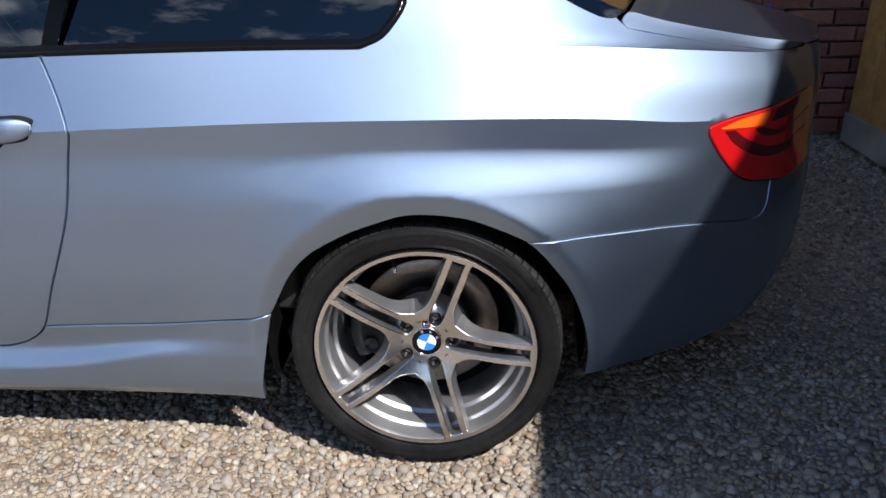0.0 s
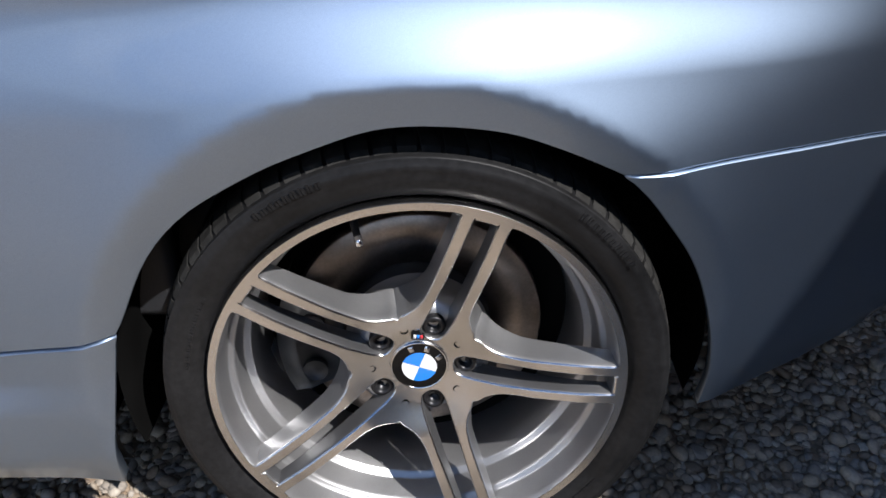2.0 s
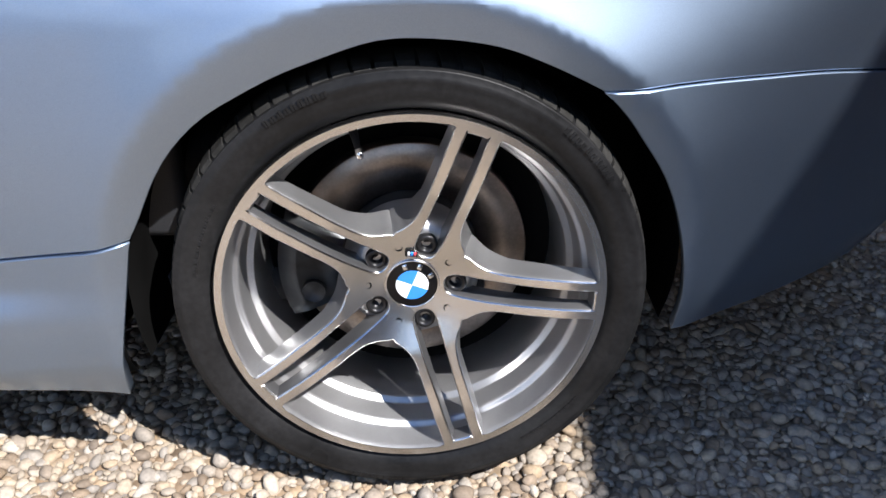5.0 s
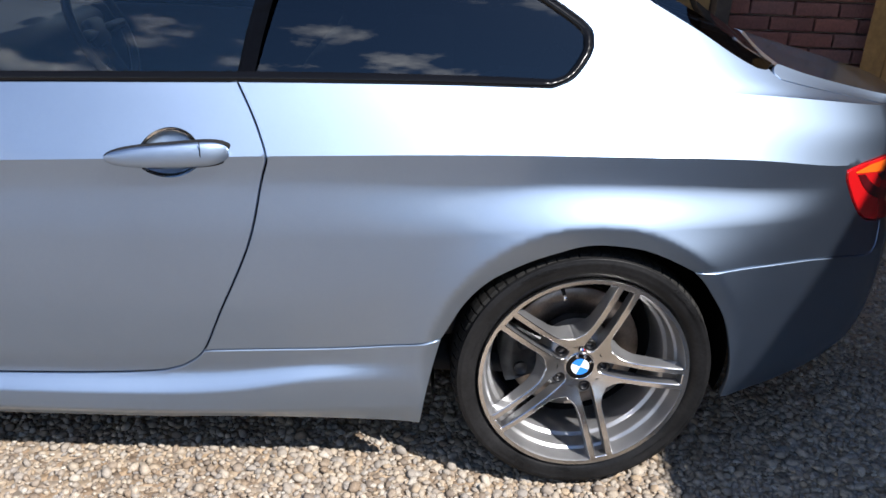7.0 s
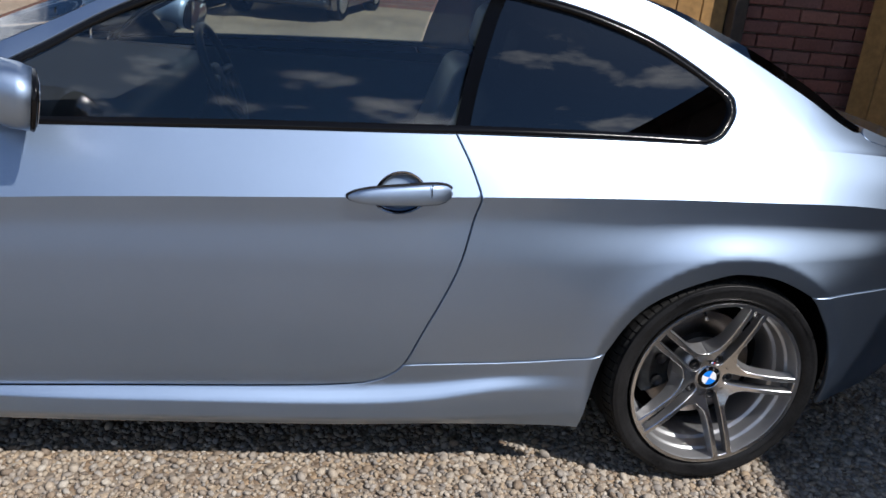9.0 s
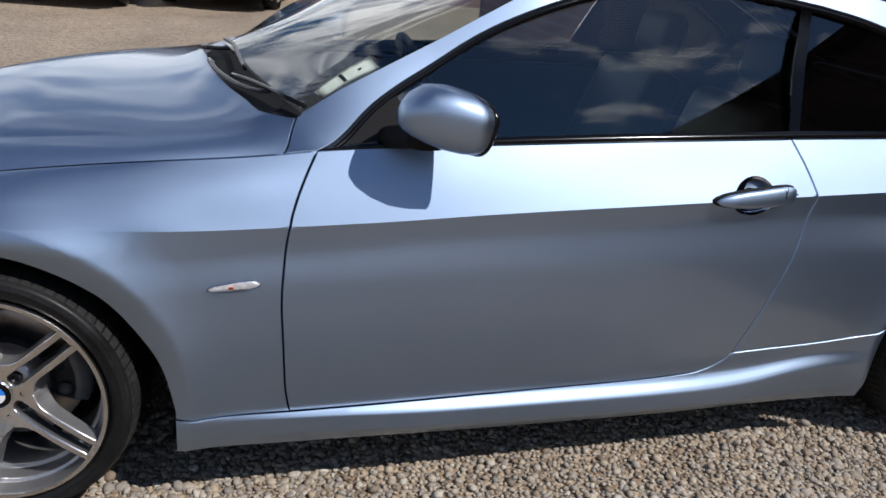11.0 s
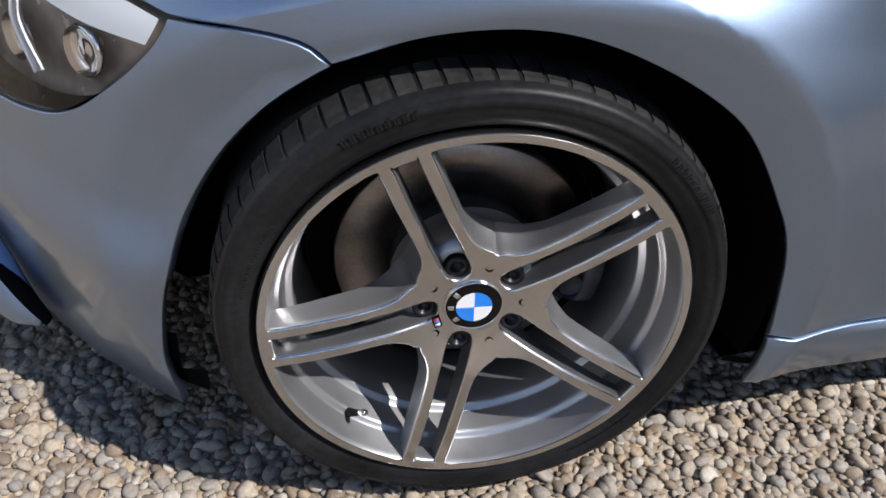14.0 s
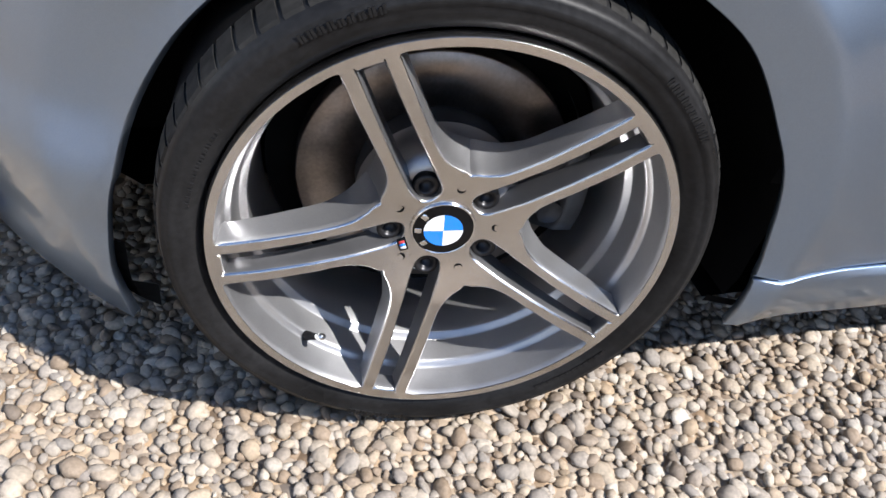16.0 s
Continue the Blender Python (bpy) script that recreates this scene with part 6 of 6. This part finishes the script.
M_BRICKWALL = wall_brick_material("far_brickwork", (.22, .11, .085), (.17, .085, .07), (.20, .17, .15))
# house brick darkened: the shade on its walls is put into the colour
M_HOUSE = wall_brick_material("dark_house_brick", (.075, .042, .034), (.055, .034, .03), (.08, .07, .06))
M_MORTAR = material("mortar", (.24, .21, .18), 0.95, grain=(120, 0.2, 0.002), blotch=(3, 0.2))
M_TIMBER = material("oiled_timber", (.30, .165, .055), 0.55, grain=(26, 0.22, 0.0008), blotch=(5, 0.22))
M_TIMBERDARK = material("dark_frame_timber", (.05, .035, .025), 0.6, grain=(40, 0.2, 0.0006))
M_STEEL = material("galvanised_rail", (.33, .34, .35), 0.5, 0.7, blotch=(6, 0.25))
M_TILE = material("roof_tile", (.10, .062, .05), 0.8, grain=(9, 0.2, 0.01), blotch=(1.5, 0.2))
M_YARD = material("weathered_render", (.30, .29, .27), 0.85, blotch=(1.2, 0.25), grain=(20, 0.15, 0.002))
M_RENDER = material("white_paint", (.72, .70, .66), 0.7, blotch=(2, 0.08))

# the house whose eave shades the car's tail
house = thing("house", "brick house with a tiled roof beside the drive", "house")
EX, EZ = 2.457, 3.6
bm = bmesh.new()
box(bm, (2.80, -16, 0), (9.7, 2.0, 3.62))
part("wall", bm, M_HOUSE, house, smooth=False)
bm = bmesh.new()
for (x0, z0, x1, z1) in ((EX, EZ, 6.16, 6.3), (10.05, EZ, 6.16, 6.3)):
    vs = [bm.verts.new(q) for q in ((x0, -16.3, z0), (x1, -16.3, z1), (x1, 2.3, z1), (x0, 2.3, z0))]
    bm.faces.new(vs)
bmesh.ops.solidify(bm, geom=bm.faces[:], thickness=0.12)
bmesh.ops.recalc_face_normals(bm, faces=bm.faces)
part("roof", bm, M_TILE, house, smooth=False)
bm = bmesh.new()
for y in (-16, 2.0):
    bm.faces.new([bm.verts.new(q) for q in ((2.80, y, 3.6), (9.7, y, 3.6), (6.16, y, 6.15))])
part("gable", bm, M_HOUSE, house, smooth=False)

# garage front behind the car: brick pier between timber doors
garage_wall = tagged(new("wall_garage"), "shaded brick pier and frame of the garage front", "wall", kind="structure")
bm = bmesh.new()
box(bm, (1.07, 2.560, -0.05), (1.83, 2.83, 2.40))
part("mortar_bed", bm, M_MORTAR, garage_wall, smooth=False)
bm = bmesh.new()
box(bm, (-0.1, 2.43, 2.40), (4.0, 2.88, 3.0), 0.01)
part("lintel", bm, M_TIMBERDARK, garage_wall, smooth=False)
bm = bmesh.new()
box(bm, (0.992, 2.455, -0.05), (1.066, 2.83, 2.40), 0.006)
part("door_post", bm, M_TIMBERDARK, garage_wall, smooth=False)
bm = bmesh.new()
box(bm, (-0.1, 2.63, -0.05), (0.115, 4.9, 2.998))
part("side_wall", bm, M_BRICKWALL, garage_wall, smooth=False)
bm = bmesh.new()
box(bm, (-0.3, 2.28, 3.0), (4.0, 5.15, 3.12))
part("garage_roof", bm, M_TILE, garage_wall, smooth=False)
bm = bmesh.new()
box(bm, (0.115, 4.7, -0.05), (4.0, 4.9, 2.998))
part("back_wall", bm, M_BRICKWALL, garage_wall, smooth=False)
bm = bmesh.new()
box(bm, (1.83, 2.63, -0.05), (4.0, 2.88, 2.4))
part("return_wall", bm, M_BRICKWALL, garage_wall, smooth=False)


def plank_door(name, label, m, width, height, board, rail=True):
    d = thing(name, label, "door", m)
    d["kind"] = "structure"
    n = int(round(width / board))
    b = bmesh.new()
    box(b, (0.003, -0.014, 0.02), (board - 0.003, 0.014, height), 0.004, 2)
    me = None
    for i in range(n):
        if me is None:
            o = part("plank", b, M_TIMBER, d, smooth=False)
            me = o.data
        else:
            o = new("plank", me)
            o.parent = d
        o.location = (i * board, 0, 0)
    for z in ((0.30, height - 0.35) if rail else ()):
        b = bmesh.new()
        box(b, (0.0, 0.014, z), (width, 0.05, z + 0.14), 0.005)
        part("ledge", b, M_TIMBER, d, smooth=False)
    b = bmesh.new()
    box(b, (-0.005, -0.030, 0.01), (width + 0.005, -0.0145, 0.15), 0.004)
    part("kick_rail", b, M_STEEL, d, "grey metal kick rail", smooth=False)
    return d


plank_door("door_1", "closed upright-boarded timber garage door", pose(0.118, 2.555, 0.0), 0.87, 2.38, 0.145)
plank_door("door_2", "open upright-boarded timber garage door leaf", pose(1.745, 2.40, 0.0, 0, 0, -80), 1.155, 2.30, 0.165)

# far yard: brick cottage wall and two parked cars
yard_wall = tagged(new("wall_yard"), "sunlit red brick boundary wall across the yard", "wall", kind="structure")
bm = bmesh.new()
box(bm, (-14, 14.6, -0.05), (8, 14.9, 1.95))
part("brickwork", bm, M_BRICKWALL, yard_wall, smooth=False)
for x in (-3.35, -1.55):
    bm = bmesh.new()
    box(bm, (x - .06, 14.56, 0.0), (x + .26, 14.6, 1.1), 0.01)
    part("white_quoin", bm, M_RENDER, yard_wall, smooth=False)
for nm, lo, hi in (("wall_west", (-22, -18, -.05), (-21.7, 14.9, 3.0)), ("wall_south", (-22, -18.3, -.05), (11, -18, 2.6))):
    bm = bmesh.new()
    box(bm, lo, hi)
    tagged(link(nm, bm, M_YARD, smooth=False), "plain weathered rendered wall closing the yard", "wall", kind="structure")

M_CARSILVER = material("silver_car_paint", (.50, .49, .46), 0.35, 0.7, coat=1, blotch=(2, .05))
M_CARBLACK = material("black_car_paint", (.012, .013, .018), 0.3, 0.2, coat=1)
M_GREYPLASTIC = material("dark_grey_bumper", (.045, .046, .048), 0.6, blotch=(4, .15))
M_PLATE = material("number_plate_white", (.78, .78, .74), 0.4)
M_CARGLASS = material("car_glass", (.02, .025, .03), 0.05, 0, coat=1)


def parked_car(name, label, m, tall, width, length, paint, lower):
    """A parked car, nose to -y."""
    c = thing(name, label, "car", m)
    hw = width / 2
    b = bmesh.new()
    prof = [(0.02, .30), (-.02, .45), (0.0, .62), (.06, .74), (.35, .86 * tall / 1.6), (1.0, .95 * tall / 1.6), (1.5, .98 * tall / 1.6), (length - .25, 1.0 * tall / 1.6), (length - .02, .85), (length, .40), (length - .1, .25), (.15, .22)]
    rows = []
    for s, k in ((-1, .90), (-.97, .97), (-.6, 1.0), (.6, 1.0), (.97, .97), (1, .90)):
        rows.append([b.verts.new((hw * s, y + (0.10 * (abs(s) > .9)) * (1 if y < 1 else -1), z * (1 if abs(s) < .9 else k))) for y, z in prof])
    for r0, r1 in zip(rows[:-1], rows[1:]):
        for i in range(len(prof)):
            j = (i + 1) % len(prof)
            b.faces.new((r0[i], r0[j], r1[j], r1[i]))
    b.faces.new(rows[0])
    b.faces.new(rows[-1][::-1])
    bmesh.ops.recalc_face_normals(b, faces=b.faces)
    body = part("body", b, paint, c, smooth=False)
    b = bmesh.new()
    vs = box(b, (-hw * .86, 1.15, .95 * tall / 1.6), (hw * .86, length - .2, tall), 0.06, 3)
    for v in vs:
        f = max(0, (v.co.z - .95 * tall / 1.6) / (tall - .95 * tall / 1.6))
        v.co.y += 0.55 * f * (1 if v.co.y < 2 else -.35)
        v.co.x *= 1 - .12 * f
    part("cabin", b, M_CARGLASS, c)
    b = bmesh.new()
    box(b, (-hw * .95, -.06, .26), (hw * .95, .20, .52 if lower is M_GREYPLASTIC else .38), 0.05, 3)
    part("bumper", b, lower, c)
    b = bmesh.new()
    box(b, (-.36, -.045, .60), (.36, .06, .74), 0.03, 3)
    part("grille", b, M_GREYPLASTIC, c)
    b = bmesh.new()
    box(b, (-.38, -.055, .715), (.38, .0, .735), 0.005)
    part("grille_bar", b, M_CHROME, c)
    b = bmesh.new()
    box(b, (-.26, -.085, .42), (.26, -.06, .53), 0.006)
    plate = part("number_plate", b, M_PLATE, c)
    for i in range(6):
        b = bmesh.new()
        x = -.20 + .068 * i + (.02 if i > 3 else 0)
        box(b, (x, -.0875, .445), (x + .038, -.0850, .505))
        part("plate_bar", b, M_INK, plate)
    for s in (-1, 1):
        b = bmesh.new()
        box(b, (s * hw * .72 - .17, -.02, .62), (s * hw * .72 + .17, .16, .77), 0.04, 3)
        part("headlight", b, M_CHROME, c)
        b = bmesh.new()
        box(b, (s * hw * .78 - .07, -.075, .36), (s * hw * .78 + .07, -.02, .44), 0.02, 3)
        part("fog_lamp", b, M_CHROME, c)
        for y in (.75, length - .8):
            b = bmesh.new()
            rr = lathe(b, [(.20, -.105), (.30, -.11), (.335, -.08), (.335, .08), (.30, .11)], 40, axis="x")
            bmesh.ops.translate(b, verts=b.verts, vec=(s * (hw - .09), y, .335))
            wheel = part("wheel", b, M_RUBBER, c)
            for side in (-1, 1):
                b = bmesh.new()
                rr = lathe(b, [(.205, .0), (.17, .03 * side), (.05, .0)], 32, axis="x")
                cap(b, rr[-1])
                bmesh.ops.translate(b, verts=b.verts, vec=(s * (hw - .09) + side * .10, y, .335))
                part("wheel_rim", b, M_SILVER, wheel)
    return c


parked_car("off_roader", "silver off-road car with dark bumper parked in the yard", pose(-4.42, 10.5, 0, 0, 0, -6), 1.75, 1.90, 4.5, M_CARSILVER, M_GREYPLASTIC)
parked_car("hatchback", "small black hatchback parked by the brick wall", pose(-2.28, 10.9, 0, 0, 0, -14), 1.42, 1.74, 3.9, M_CARBLACK, M_CARBLACK)

# bricks of the pier, one by one
bm = bmesh.new()
box(bm, (0, 0, 0), (.215, .10, .065), 0.004, 1)
brick_mesh = None
rnd = random.Random(8)
for course in range(26):
    x = 1.075 - (0.1125 if course % 2 else 0)
    k = 0
    while x < 1.82:
        w = .215
        x0, x1 = max(x, 1.075), min(x + w, 1.825)
        if x1 - x0 > 0.05:
            if brick_mesh is None:
                o = part("brick", bm, M_BRICK, garage_wall, smooth=False)
                brick_mesh = o.data
            else:
                o = new("brick", brick_mesh)
                o.parent = garage_wall
            o.location = (x0, 2.520 + rnd.uniform(-.003, .003), 0.012 + course * 0.075)
            o.scale = ((x1 - x0) / .215, 1, 1)
        x += .225
